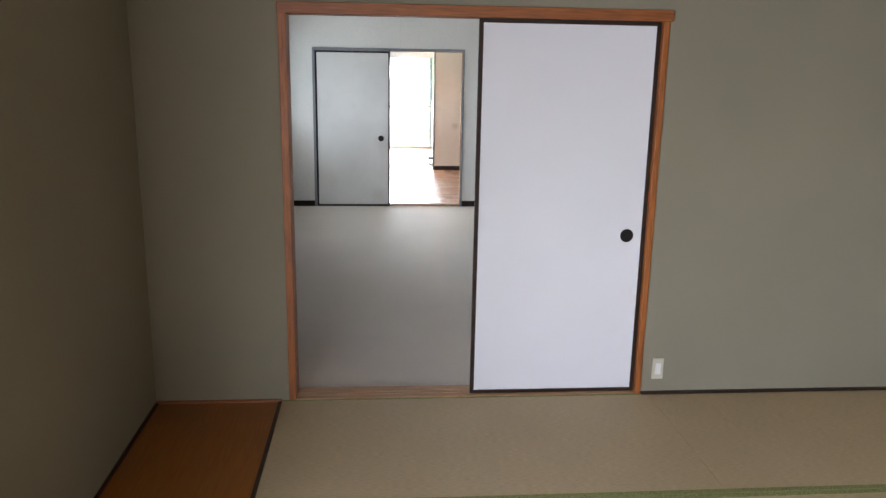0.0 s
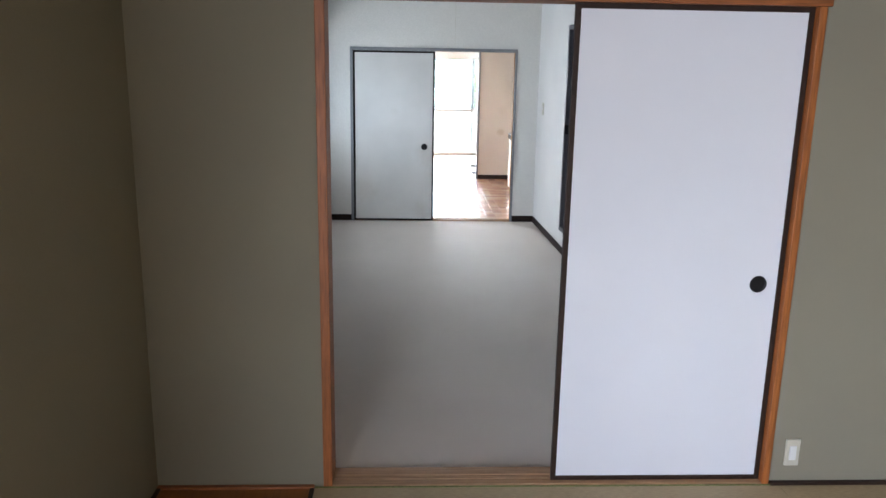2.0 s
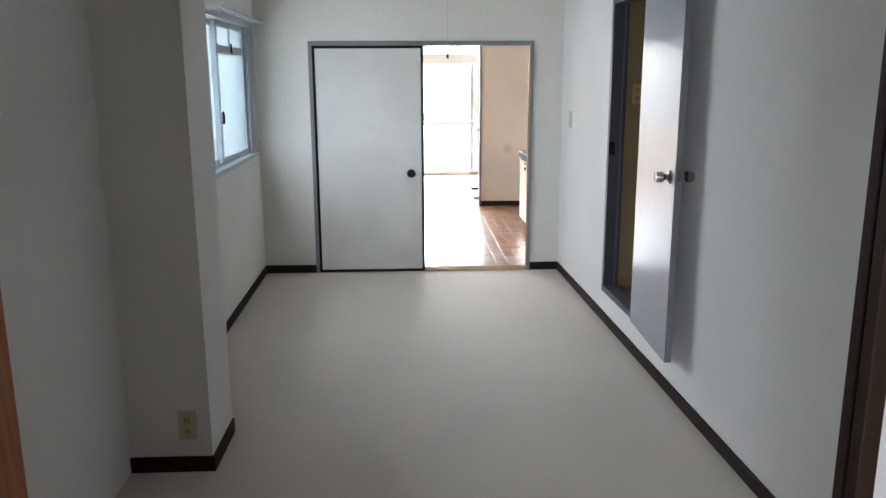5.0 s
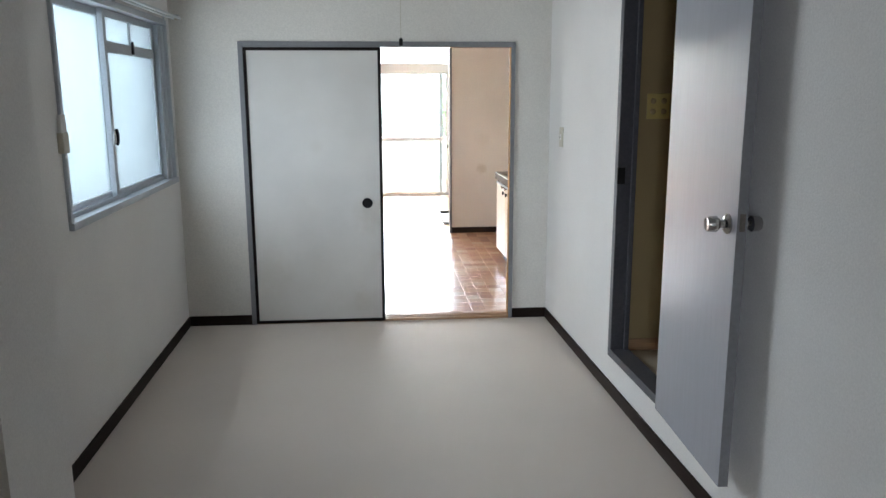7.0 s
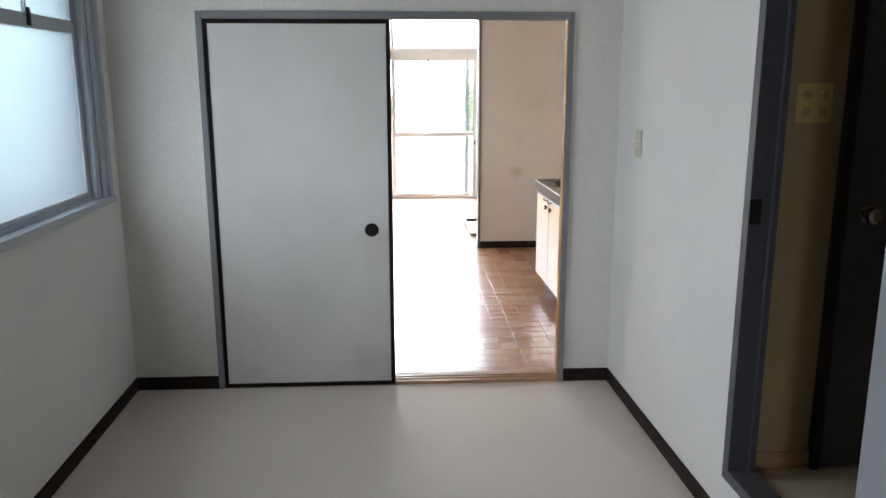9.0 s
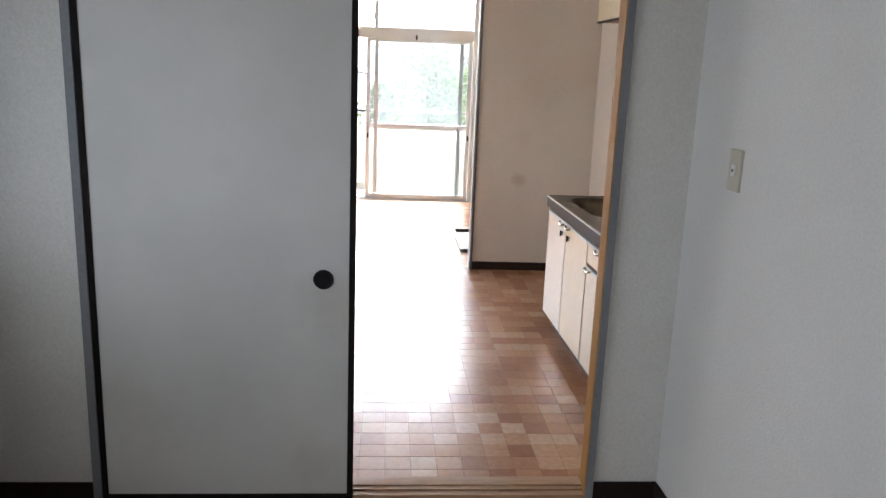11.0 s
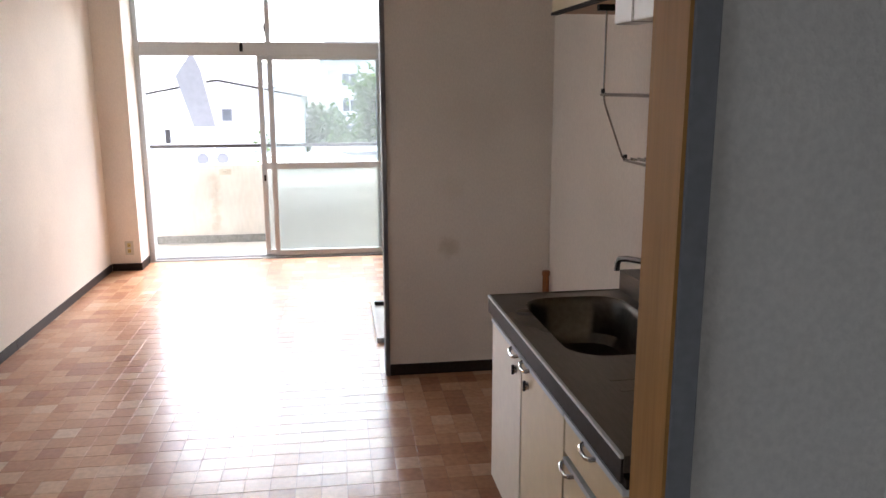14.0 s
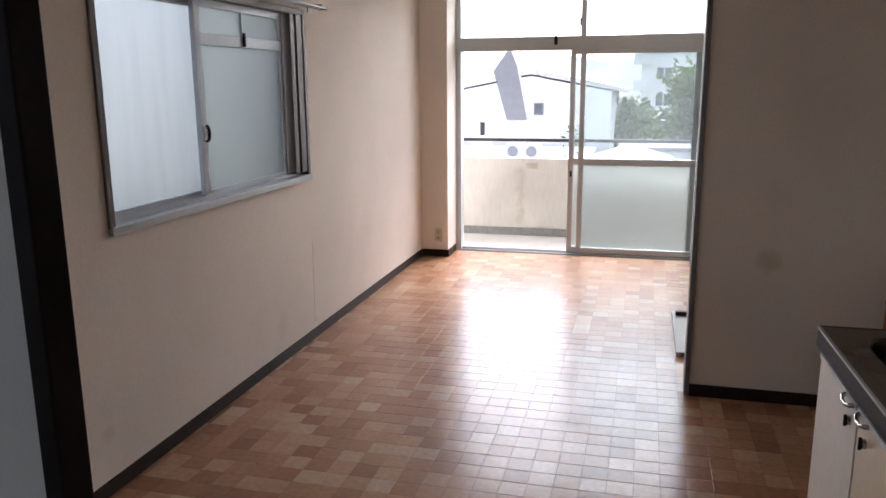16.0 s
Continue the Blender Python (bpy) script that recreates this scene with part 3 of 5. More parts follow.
for k in range(5):
    xs = [-0.077, 1.74, X1R] if k % 2 else [-0.077, 1.79, X1R]
    for a, b in zip(xs, xs[1:]):
        tatami(a + 0.001, b - 0.001, rows_y[k + 1], rows_y[k])

plate = thing("telephone_socket", "small white wall plate low on the earth wall", "wall plate")
part("plate", boxes((1.806, 1.864, Y1A - 0.008, Y1A + 0.002, 0.100, 0.214), bevel=0.003), "plastic", plate)
part("rocker", boxes((1.821, 1.849, Y1A - 0.012, Y1A - 0.006, 0.126, 0.188), bevel=0.002), "white", plate, "bright white insert")

# ---- structure: middle room ----
setting("floor_middle_room", boxes((X2L - 0.15, X2R + 0.16, Y1B + 0.004, Y2A, -0.2, 0.0)), "vinyl", "speckled grey-beige vinyl sheet floor", "floor")
W1 = (6.99, 8.745, 0.975, 1.935)
W2 = (10.735, 12.53, 0.985, 1.935)


def side_wall(name, x0, x1, y0, y1, hole, material, label):
    a, b, c, d = hole
    return setting(name, boxes((x0, x1, y0, a, -0.2, TOP), (x0, x1, b, y1, -0.2, TOP), (x0, x1, a, b, -0.2, c), (x0, x1, a, b, d, TOP)), material, label, "wall")


side_wall("wall_middle_left", X2L - 0.16, X2L, Y1B, Y2A, W1, "paper_white", "white papered outer wall with a frosted window")
setting("wall_middle_column", boxes((X2L - 0.02, -0.382, 5.60, 5.955, 0, TOP)), "paper_white", "white papered column standing out from the wall", "wall")
TD = (6.69, 7.47, 0.21, 2.0)
side_wall("wall_middle_right", X2R, X2R + 0.065, Y1B, Y2A, TD, "paper_white", "white papered wall with a raised doorway")
setting("wall_middle_front", boxes((X2L - 0.16, -0.337, Y2A, Y2B - 0.004, -0.2, TOP), (1.396, X2R + 0.11, Y2A, Y2B - 0.004, -0.2, TOP), (-0.337, 1.396, Y2A, Y2B - 0.004, 1.82, TOP)), "paper_beige", "beige-white papered wall around the sliding doors", "wall")
setting("wall_middle_back", boxes((X2L - 0.16, -0.042, Y1B + 0.001, Y1B + 0.012, 0, TOP), (1.772, 1.85, Y1B + 0.001, Y1B + 0.012, 0, TOP), (-0.042, 1.772, Y1B + 0.001, Y1B + 0.012, 1.925, TOP)), "paper_white", "white papered face behind the fusuma opening", "wall")
setting("ceiling_middle_room", boxes((X2L - 0.16, X2R + 0.11, Y1B, Y2B, TOP, TOP + 0.12)), "ceiling", "pale ceiling of the middle room", "ceiling")


def skirting(x0, x1, y0, y1, h=0.066):
    return setting("baseboard", boxes((x0, x1, y0, y1, 0.0, h), bevel=0.0025), "skirting" if h > 0.065 else "skirting_sheen", "dark brown vinyl baseboard", "baseboard")


skirting(X2L, X2L + 0.009, 5.955, Y2A - 0.009).name = "baseboard_outer"
skirting(X2L + 0.001, -0.337, Y2A - 0.009, Y2A + 0.001)
skirting(1.396, X2R - 0.001, Y2A - 0.009, Y2A + 0.001)
skirting(X2R - 0.009, X2R, Y1B + 0.02, Y2A - 0.009).name = "baseboard_right"
skirting(-0.383, -0.373, 5.591, 5.955)
skirting(X2L + 0.009, -0.373, 5.591, 5.6)
skirting(X2L, X2L + 0.009, Y1B + 0.02, 5.591)

# sliding doors to the kitchen
d2 = tagged(new("door_frame_2"), "grey-painted frame with orange pine jambs and worn sill", "door frame", kind="structure")
part("casing", boxes((-0.340, -0.312, Y2A - 0.014, Y2A + 0.02, 0.0, 1.822), bevel=0.002), "grey_pale", d2)
part("casing", boxes((1.372, 1.399, Y2A - 0.014, Y2A + 0.02, 0.0, 1.822), bevel=0.002), "grey_pale", d2)
part("head_casing", boxes((-0.312, 1.372, Y2A - 0.014, Y2A + 0.02, 1.788, 1.822), bevel=0.002), "grey_pale", d2)
part("jamb", boxes((-0.337, -0.312, Y2A + 0.02, Y2B + 0.006, 0.0, 1.82)), "jamb_pale", d2, "orange-brown pine jamb")
part("jamb", boxes((1.378, 1.396, Y2A + 0.02, Y2B + 0.006, 0.0, 1.82), (1.368, 1.372, Y2A - 0.012, Y2A + 0.02, 0.0, 1.788)), "jamb_pale", d2, "orange-brown pine jamb")
part("head_jamb", boxes((-0.302, 1.378, Y2A + 0.02, Y2B + 0.006, 1.79, 1.82), bevel=0.002), "jamb_pale", d2, "orange-brown pine head")
part("sill", boxes((-0.312, 0.542, Y2A - 0.006, Y2A + 0.026, -0.1, 0.003), (0.542, 1.378, Y2A - 0.006, Y2A + 0.014, -0.1, 0.016), (0.542, 1.378, Y2A + 0.014, Y2A + 0.032, -0.1, 0.011), (-0.312, 1.378, Y2A + 0.032, Y2A + 0.044, -0.1, 0.018),
                   (-0.302, 1.378, Y2A + 0.044, Y2A + 0.062, -0.1, 0.013), (-0.302, 1.378, Y2A + 0.062, Y2B + 0.03, -0.1, 0.018)), "sill_wood", d2, "worn wooden sill with grooves")
fusuma(-0.311, 0.541, Y2A - 0.012, Y2A + 0.026, 0.005, 1.787, "fusuma_worn", "lacquer", "grey-white paper fusuma door with black edging", 0.438, 0.803)
fusuma(-0.310, 0.485, Y2A + 0.044, Y2A + 0.062, 0.014, 1.787, "fusuma_old", "lacquer", "grey-white fusuma door slid behind its pair", -0.19, 0.812)


# windows of the outer wall
def sash(win, name, x, y0, y1, z0, z1, transom, frame_mat, pane="frost"):
    s = part(name, boxes((x - 0.012, x + 0.012, y0, y0 + 0.042, z0, z1), (x - 0.012, x + 0.012, y1 - 0.038, y1, z0, z1),
                         (x - 0.012, x + 0.012, y0 + 0.042, y1 - 0.038, z0, z0 + 0.034), (x - 0.012, x + 0.012, y0 + 0.042, y1 - 0.038, z1 - 0.035, z1), bevel=0.002), frame_mat, win)
    top = z1 - 0.035
    if transom:
        part("transom_bar", boxes((x - 0.012, x + 0.012, y0 + 0.042, y1 - 0.038, transom - 0.026, transom + 0.026), bevel=0.002), frame_mat, s)
        ym = (y0 + y1) / 2
        part("vent_bar", boxes((x - 0.008, x + 0.010, ym - 0.006, ym + 0.006, transom + 0.026, top)), frame_mat, s)
        part("vent_latch", boxes((x + 0.012, x + 0.024, ym - 0.007, ym + 0.007, transom - 0.02, transom + 0.045), bevel=0.002), "black", s, "small dark latch")
        no_shadow(part("pane", boxes((x - 0.002, x + 0.002, y0 + 0.042, ym - 0.006, transom + 0.026, top)), pane, s))
        no_shadow(part("pane", boxes((x - 0.002, x + 0.002, ym + 0.006, y1 - 0.038, transom + 0.026, top)), pane, s))
        top = transom - 0.026
    no_shadow(part("pane", boxes((x - 0.002, x + 0.002, y0 + 0.042, y1 - 0.038, z0 + 0.034, top)), pane, s, "frosted glass pane"))
    return s


def side_window(name, xw, hole, split, far, frame_mat, label, pane="frost"):
    a, b, c, d = hole
    win = tagged(new(name), label, "window", kind="structure")
    part("window_frame", boxes((xw - 0.10, xw + 0.012, a - 0.004, a + 0.028, c, d), (xw - 0.10, xw + 0.012, b - 0.028, b + 0.004, c, d),
                               (xw - 0.10, xw + 0.012, a + 0.028, b - 0.028, d - 0.03, d + 0.004), bevel=0.003), "alu_dark" if pane == "frost_grey" else frame_mat, win)
    part("window_sill", boxes((xw - 0.10, xw + 0.022, a - 0.004, b + 0.004, c - 0.006, c + 0.026), bevel=0.003), frame_mat, win, "sloping metal sill")
    part("track", boxes((xw - 0.065, xw - 0.060, a + 0.028, b - 0.028, c + 0.026, c + 0.045), (xw - 0.033, xw - 0.028, a + 0.028, b - 0.028, c + 0.026, c + 0.045)), frame_mat, win)
    sash(win, "outer_sash", xw - 0.078, a + 0.028, split + 0.04, c + 0.03, d - 0.03, 0, frame_mat, "frost_pale" if pane == "frost_grey" else pane)
    sash(win, "inner_sash", xw - 0.046, split - 0.05, far, c + 0.03, d - 0.03, d - 0.205, frame_mat, pane)
    lock = part("crescent_lock", boxes((xw - 0.034, xw - 0.020, split - 0.05, split - 0.008, c + 0.29, c + 0.36), bevel=0.004), "chrome", win)
    part("lock_lever", add_tube(bmesh.new(), [(xw - 0.018, split - 0.03 + 0.022 * math.sin(k * 0.5), c + 0.325 + 0.036 * math.cos(k * 0.5)) for k in range(8)], 0.006, 8), "black", lock)
    return win


side_window("window_1", X2L, W1, 7.775, 8.60, "alu", "silver aluminium sliding window with frosted panes")
for a, b, c in ((8.60, 8.645, 0.0), (8.65, 8.70, 0.006)):
    part("reveal", boxes((X2L - 0.098, X2L - 0.006 + c, a, b, 0.995, 1.897), bevel=0.002), "alu", bpy.data.objects["window_1"], "stacked metal shutter guide")


def curtain_rail(x, y0, y1, z, label):
    r = thing("curtain_rail", label, "curtain rail")
    part("rail", boxes((x + 0.035, x + 0.05, y0, y1, z, z + 0.012), (x + 0.075, x + 0.09, y0, y1, z, z + 0.012), bevel=0.002), "alu_pale", r)
    for k in range(3):
        y = y0 + 0.06 + (y1 - y0 - 0.14) * k / 2
        part("bracket", boxes((x - 0.002, x + 0.09, y, y + 0.02, z + 0.012, z + 0.022), (x - 0.001, x + 0.006, y, y + 0.02, z - 0.02, z + 0.03)), "alu", r)
    part("end_cap", boxes((x + 0.034, x + 0.091, y1, y1 + 0.012, z - 0.003, z + 0.014), bevel=0.002), "plastic", r)


curtain_rail(X2L, 6.80, 8.80, 1.945, "double aluminium curtain rail above the window")

ac = thing("air_conditioner", "white rounded wall air conditioner between column and window", "air conditioner")
ab = bmesh.new()
prof = [(0.0, 2.26), (0.0, 1.99), (0.04, 1.965), (0.12, 1.945), (0.19, 1.955), (0.235, 1.985), (0.262, 2.04), (0.27, 2.12), (0.262, 2.19), (0.235, 2.24), (0.18, 2.26)]
va = [ab.verts.new((X2L + 0.002 + x, 5.975, z - 0.07)) for x, z in prof]
vb = [ab.verts.new((X2L + 0.002 + x, 6.78, z - 0.07)) for x, z in prof]
ab.faces.new(va)
ab.faces.new(vb[::-1])
for k in range(len(prof)):
    ab.faces.new((va[k], vb[k], vb[(k + 1) % len(prof)], va[(k + 1) % len(prof)]))
part("casing", ab, "white", ac, "", True)
part("outlet_louvre", boxes((X2L + 0.07, X2L + 0.17, 6.05, 6.70, 1.870, 1.878), bevel=0.002), "plastic", ac)

remote = thing("remote_control", "white remote control in a wall holder beside the window", "remote control")
part("holder", boxes((X2L - 0.001, X2L + 0.024, 6.955, 7.015, 1.28, 1.36), bevel=0.004), "plastic", remote)
part("handset", boxes((X2L + 0.004, X2L + 0.02, 6.960, 7.010, 1.31, 1.43), bevel=0.005), "white", remote)

cord = thing("pull_cord", "thin lamp pull cord with a small knob", "pull cord")
part("string", add_tube(bmesh.new(), [(CORD[0], CORD[1], CORD[2] + 0.016), (CORD[0], CORD[1], TOP)], 0.0007, 6), "plastic", cord)
part("knob", lathe([(0, 0.0035), (0.002, 0.0045), (0.014, 0.0045), (0.017, 0.002)], (0, 0, 1), CORD, 12), "black", cord, "", True)


def switch_plate(name, m, label, category, insert):
    """A wall plate built facing -y at the origin."""
    s = thing(name, label, category)
    part("plate", boxes((-0.035, 0.035, -0.008, 0.001, -0.06, 0.06), bevel=0.003), "plastic", s)
    if insert == "switch":
        part("rocker", boxes((-0.011, 0.011, -0.012, -0.006, -0.017, 0.017), bevel=0.002), "white", s)
        part("marker", boxes((-0.004, 0.004, -0.0135, -0.011, -0.004, 0.004)), "black", s)
    else:
        for z in (-0.024, 0.024):
            b = part("socket", boxes((-0.014, 0.014, -0.011, -0.006, z - 0.017, z + 0.017), bevel=0.002), "plastic_yellow", s)
            part("slots", boxes((-0.007, -0.004, -0.0125, -0.0105, z - 0.006, z + 0.006), (0.004, 0.007, -0.0125, -0.0105, z - 0.006, z + 0.006)), "black", b)
    s.matrix_basis = m
    return s


switch_plate("light_switch", pose(X2R, 8.535, 1.237, 0, 0, -90), "beige wall light switch beside the doorway", "light switch", "switch")
switch_plate("wall_outlet", pose(-0.472, 5.60, 0.20), "beige double wall outlet low on the column", "wall outlet", "outlet")

# washroom doorway
d3 = tagged(new("door_frame_3"), "grey-painted steel door frame with raised sill", "door frame", kind="structure")
part("jamb", boxes((X2R - 0.016, X2R + 0.078, 7.435, 7.476, 0.205, 2.004), (X2R + 0.05, X2R + 0.07, 7.42, 7.436, 0.245, 1.965), bevel=0.002), "grey_deep", d3)
part("jamb", boxes((X2R - 0.016, X2R + 0.078, 6.684, 6.722, 0.205, 2.004), bevel=0.002), "grey_deep", d3)
part("head", boxes((X2R - 0.016, X2R + 0.078, 6.722, 7.435, 1.965, 2.004), bevel=0.002), "grey_deep", d3)
part("sill", boxes((X2R - 0.016, X2R + 0.078, 6.722, 7.435, 0.205, 0.245), bevel=0.002), "grey_deep", d3)
part("strike_plate", boxes((X2R - 0.018, X2R + 0.02, 7.428, 7.436, 1.075, 1.155), bevel=0.002), "black", d3, "dark worn strike plate")

HX, HY, ANG = X2R - 0.034, 6.705, 3.4
leaf = tagged(new("door_1"), "blue-grey painted door folded open against the wall", "door", kind="structure")
LW, LT = 0.645, 0.034
part("door_leaf", boxes((-LT, 0, -LW, 0, 0.243, 1.985), bevel=0.002), "door_paint", leaf)
part("edge_band", boxes((-LT + 0.001, -0.001, -LW - 0.0015, -LW + 0.002, 0.244, 1.984)), "grey_paint", leaf)
for sgn in (-1, 1):
    x0 = -LT if sgn < 0 else 0.0
    knob = part("door_knob", lathe([(0, 0.032), (0.004, 0.032), (0.010, 0.026), (0.014, 0.014), (0.028, 0.012), (0.033, 0.021), (0.039, 0.0255), (0.064, 0.0235), (0.069, 0.0205), (0.067, 0.012)], (sgn, 0, 0), (x0, -LW + 0.062, 1.104), 24), "chrome", leaf, "round chrome door knob", True)
part("latch", boxes((-LT + 0.008, -0.008, -LW - 0.003, -LW, 1.09, 1.145)), "steel", leaf)
for z in (0.45, 1.1, 1.78):
    part("hinge", add_tube(bmesh.new(), [(-0.002, 0.008, z), (-0.002, 0.008, z + 0.09)], 0.006, 8), "steel", leaf)
leaf.matrix_basis = pose(HX, HY, 0, 0, 0, -ANG)

# washroom beyond the doorway
WX = X2R + 0.065
setting("floor_washroom", boxes((WX, 3.0, 6.2, 7.50, 0.0, 0.215)), "vinyl_bath", "cream vinyl floor of the raised washroom", "floor")
setting("wall_washroom_front", boxes((WX + 0.001, 3.0, 7.50, 7.58, 0, TOP)), "paper_bath", "dim ochre washroom wall", "wall")
setting("wall_washroom_side", boxes((3.0, 3.1, 6.1, 7.58, 0, TOP)), "paper_bath", "dim ochre washroom wall", "wall")
setting("wall_washroom_back", boxes((WX + 0.001, 3.0, 6.1, 6.2, 0, TOP)), "paper_bath", "dim ochre washroom wall", "wall")
setting("ceiling_washroom", boxes((WX, 3.1, 6.1, 7.58, TOP, TOP + 0.1)), "ceiling", "washroom ceiling", "ceiling")
setting("baseboard_washroom", boxes((WX + 0.002, 1.93, 7.488, 7.501, 0.215, 0.275), bevel=0.002), "sill_wood", "wooden baseboard of the washroom", "baseboard")
wd = tagged(new("door_2"), "dark grey closed inner washroom door", "door", kind="structure")
part("door_leaf", boxes((1.955, 2.60, 7.478, 7.502, 0.225, 1.95), bevel=0.002), "grey_deep", wd)
part("casing", boxes((1.925, 1.955, 7.47, 7.505, 0.216, 1.99), (2.60, 2.64, 7.47, 7.505, 0.216, 1.99), (1.955, 2.60, 7.47, 7.505, 1.95, 1.99), bevel=0.002), "dark_paint", wd)
part("door_knob", lathe([(0, 0.030), (0.006, 0.028), (0.012, 0.012), (0.03, 0.012), (0.036, 0.026), (0.056, 0.025), (0.064, 0.015)], (0, -1, 0), (2.02, 7.478, 1.095), 20), "chrome", wd, "chrome knob", True)
sp = thing("switch_panel", "yellowed plate with four round light switches", "light switch")
part("plate", boxes((1.768, 1.881, 7.492, 7.501, 1.380, 1.500), bevel=0.003), "plastic_yellow", sp)
for x in (1.798, 1.851):
    for z in (1.415, 1.465):
        part("button", lathe([(0, 0.014), (0.006, 0.013), (0.008, 0.009)], (0, -1, 0), (x, 7.492, z), 14), "paper_bath", sp, "", True)

# the right-hand wall runs a little askew
ASKEW = Matrix.Translation((X2R, Y2A, 0)) @ pose(0, 0, 0, 0, 0, 1.4) @ Matrix.Translation((-X2R, -Y2A, 0))
for ob in [o for o in scene.objects if not o.parent and (o.name in ("wall_middle_right", "baseboard_right", "light_switch", "door_frame_3", "door_1", "door_2", "switch_panel", "baseboard_washroom") or "washroom" in o.name)]:
    ob.matrix_basis = ASKEW @ ob.matrix_basis

# so does the outer wall on the other side
ASKEW_OUTER = Matrix.Translation((X2L, Y2A, 0)) @ pose(0, 0, 0, 0, 0, 0.7) @ Matrix.Translation((-X2L, -Y2A, 0))
for name in ("wall_middle_left", "baseboard_outer", "window_1", "curtain_rail", "air_conditioner", "remote_control"):
    bpy.data.objects[name].matrix_basis = ASKEW_OUTER @ bpy.data.objects[name].matrix_basis

# ---- structure: kitchen room ----
setting("floor_kitchen_base", boxes((X3L - 0.15, X3R + 0.1, Y2B + 0.004, 15.19, -0.2, -0.0014)), "grout", "brown joints under the terracotta vinyl tiles", "floor")
side_wall("wall_kitchen_left", X3L - 0.16, X3L, Y2B - 0.002, Y3 + 0.08, W2, "paper_scuffed", "cream papered outer wall with a frosted window")
setting("wall_kitchen_back", boxes((X3L, -0.337, Y2B - 0.003, Y2B + 0.004, 0, TOP), (1.396, X3R, Y2B - 0.003, Y2B + 0.004, 0, TOP), (-0.337, 1.396, Y2B - 0.003, Y2B + 0.004, 1.822, TOP)), "paper_cream", "cream papered face around the sliding doors", "wall")
setting("wall_kitchen_right", boxes((X3R, X3R + 0.12, Y2B - 0.002, Y3 + 0.08, -0.2, TOP)), "paper_cream", "cream papered kitchen wall", "wall")
setting("wall_kitchen_partition", boxes((1.302, X3R + 0.02, 12.115, 12.215, 0, TOP)), "paper_spotted", "cream papered partition with faint round stains", "wall")
setting("trim_partition_edge", boxes((1.280, 1.303, 12.108, 12.22, 0, TOP), bevel=0.002), "grey_paint", "dark grey upright trim on the partition's end", "trim")
setting("wall_balcony_pier", boxes((X3L, FX0, PIER, Y3 + 0.08, 0, TOP)), "paper_cream", "cream papered pier beside the balcony doors", "wall")
setting("wall_balcony_end", boxes((FX1, X3R + 0.02, Y3 - 0.05, Y3 + 0.08, 0, TOP)), "paper_cream", "cream papered wall end beside the balcony doors", "wall")
setting("wall_balcony_lintel", boxes((FX0, FX1, Y3 - 0.05, Y3 + 0.08, 2.335, TOP)), "paper_cream", "cream papered lintel over the balcony doors", "wall")
setting("ceiling_kitchen", boxes((X3L - 0.16, X3R + 0.12, Y2B, Y3 + 0.08, TOP, TOP + 0.12)), "ceiling", "pale ceiling of the kitchen room", "ceiling")
for a, b in ((Y2B + 0.02, 10.40), (10.403, 11.90), (11.903, 12.85), (12.853, PIER - 0.009)):
    skirting(X3L, X3L + 0.008, a, b, 0.062)
skirting(X3L + 0.008, FX0, PIER - 0.009, PIER + 0.001, 0.062)
skirting(FX0 - 0.001, FX0 + 0.009, PIER - 0.009, Y3 - 0.09, 0.062)
skirting(1.303, X3R - 0.02, 12.106, 12.116, 0.062)
skirting(X3R - 0.009, X3R, 10.8, 12.07, 0.062).name = "baseboard_kitchen_right"

setting("trim_paper_seam", boxes((X3L - 0.001, X3L + 0.0012, 12.532, 12.5328, 0.10, 0.60)), "paper_bath", "thin lifted wallpaper seam below the window", "wallpaper seam")
side_window("window_2", X3L, W2, 11.515, 12.33, "alu", "silver aluminium sliding window with grey frosted panes", "frost_grey")
part("reveal", boxes((X3L - 0.098, X3L + 0.004, 12.355, 12.405, 1.03, 1.91), (X3L - 0.098, X3L + 0.008, 12.425, 12.495, 1.03, 1.91), bevel=0.002), "alu_bronze", bpy.data.objects["window_2"], "dark stacked shutter guides")
curtain_rail(X3L, 10.55, 12.68, 1.95, "double curtain rail above the kitchen window")
switch_plate("wall_outlet", pose(-0.717, PIER, 0.195), "beige double wall outlet on the pier", "wall outlet", "outlet")

# balcony doors
bal = tagged(new("window_3"), "pale aluminium balcony doors, half of them slid open", "sliding window", kind="structure")
part("window_frame", boxes((FX0, FX0 + 0.045, Y3 - 0.05, Y3 + 0.07, -0.03, 2.335), (FX1 - 0.05, FX1, Y3 - 0.05, Y3 + 0.07, -0.03, 2.335), (FX0 + 0.045, FX1 - 0.05, Y3 - 0.05, Y3 + 0.07, 2.287, 2.335), bevel=0.003), "alu_pale", bal)
part("transom", boxes((FX0 + 0.045, FX1 - 0.05, Y3 - 0.045, Y3 + 0.07, 1.80, 1.915), bevel=0.004), "alu_pale", bal)
part("threshold", boxes((FX0 + 0.045, FX1 - 0.05, Y3 - 0.055, Y3 + 0.07, -0.05, 0.006), (FX0 + 0.045, FX1 - 0.05, Y3 - 0.022, Y3 - 0.016, 0.006, 0.018), (FX0 + 0.045, FX1 - 0.05, Y3 + 0.018, Y3 + 0.024, 0.006, 0.018)), "alu", bal)
part("upper_mullion", boxes((0.468, 0.511, Y3 - 0.02, Y3 + 0.03, 1.915, 2.287), bevel=0.003), "alu_pale", bal)
part("upper_catch", boxes((0.456, 0.470, Y3 - 0.034, Y3 - 0.02, 2.0, 2.065), bevel=0.003), "black", bal)
no_shadow(part("upper_pane", boxes((FX0 + 0.045, 0.468, Y3 + 0.003, Y3 + 0.007, 1.915, 2.287)), "clear", bal))
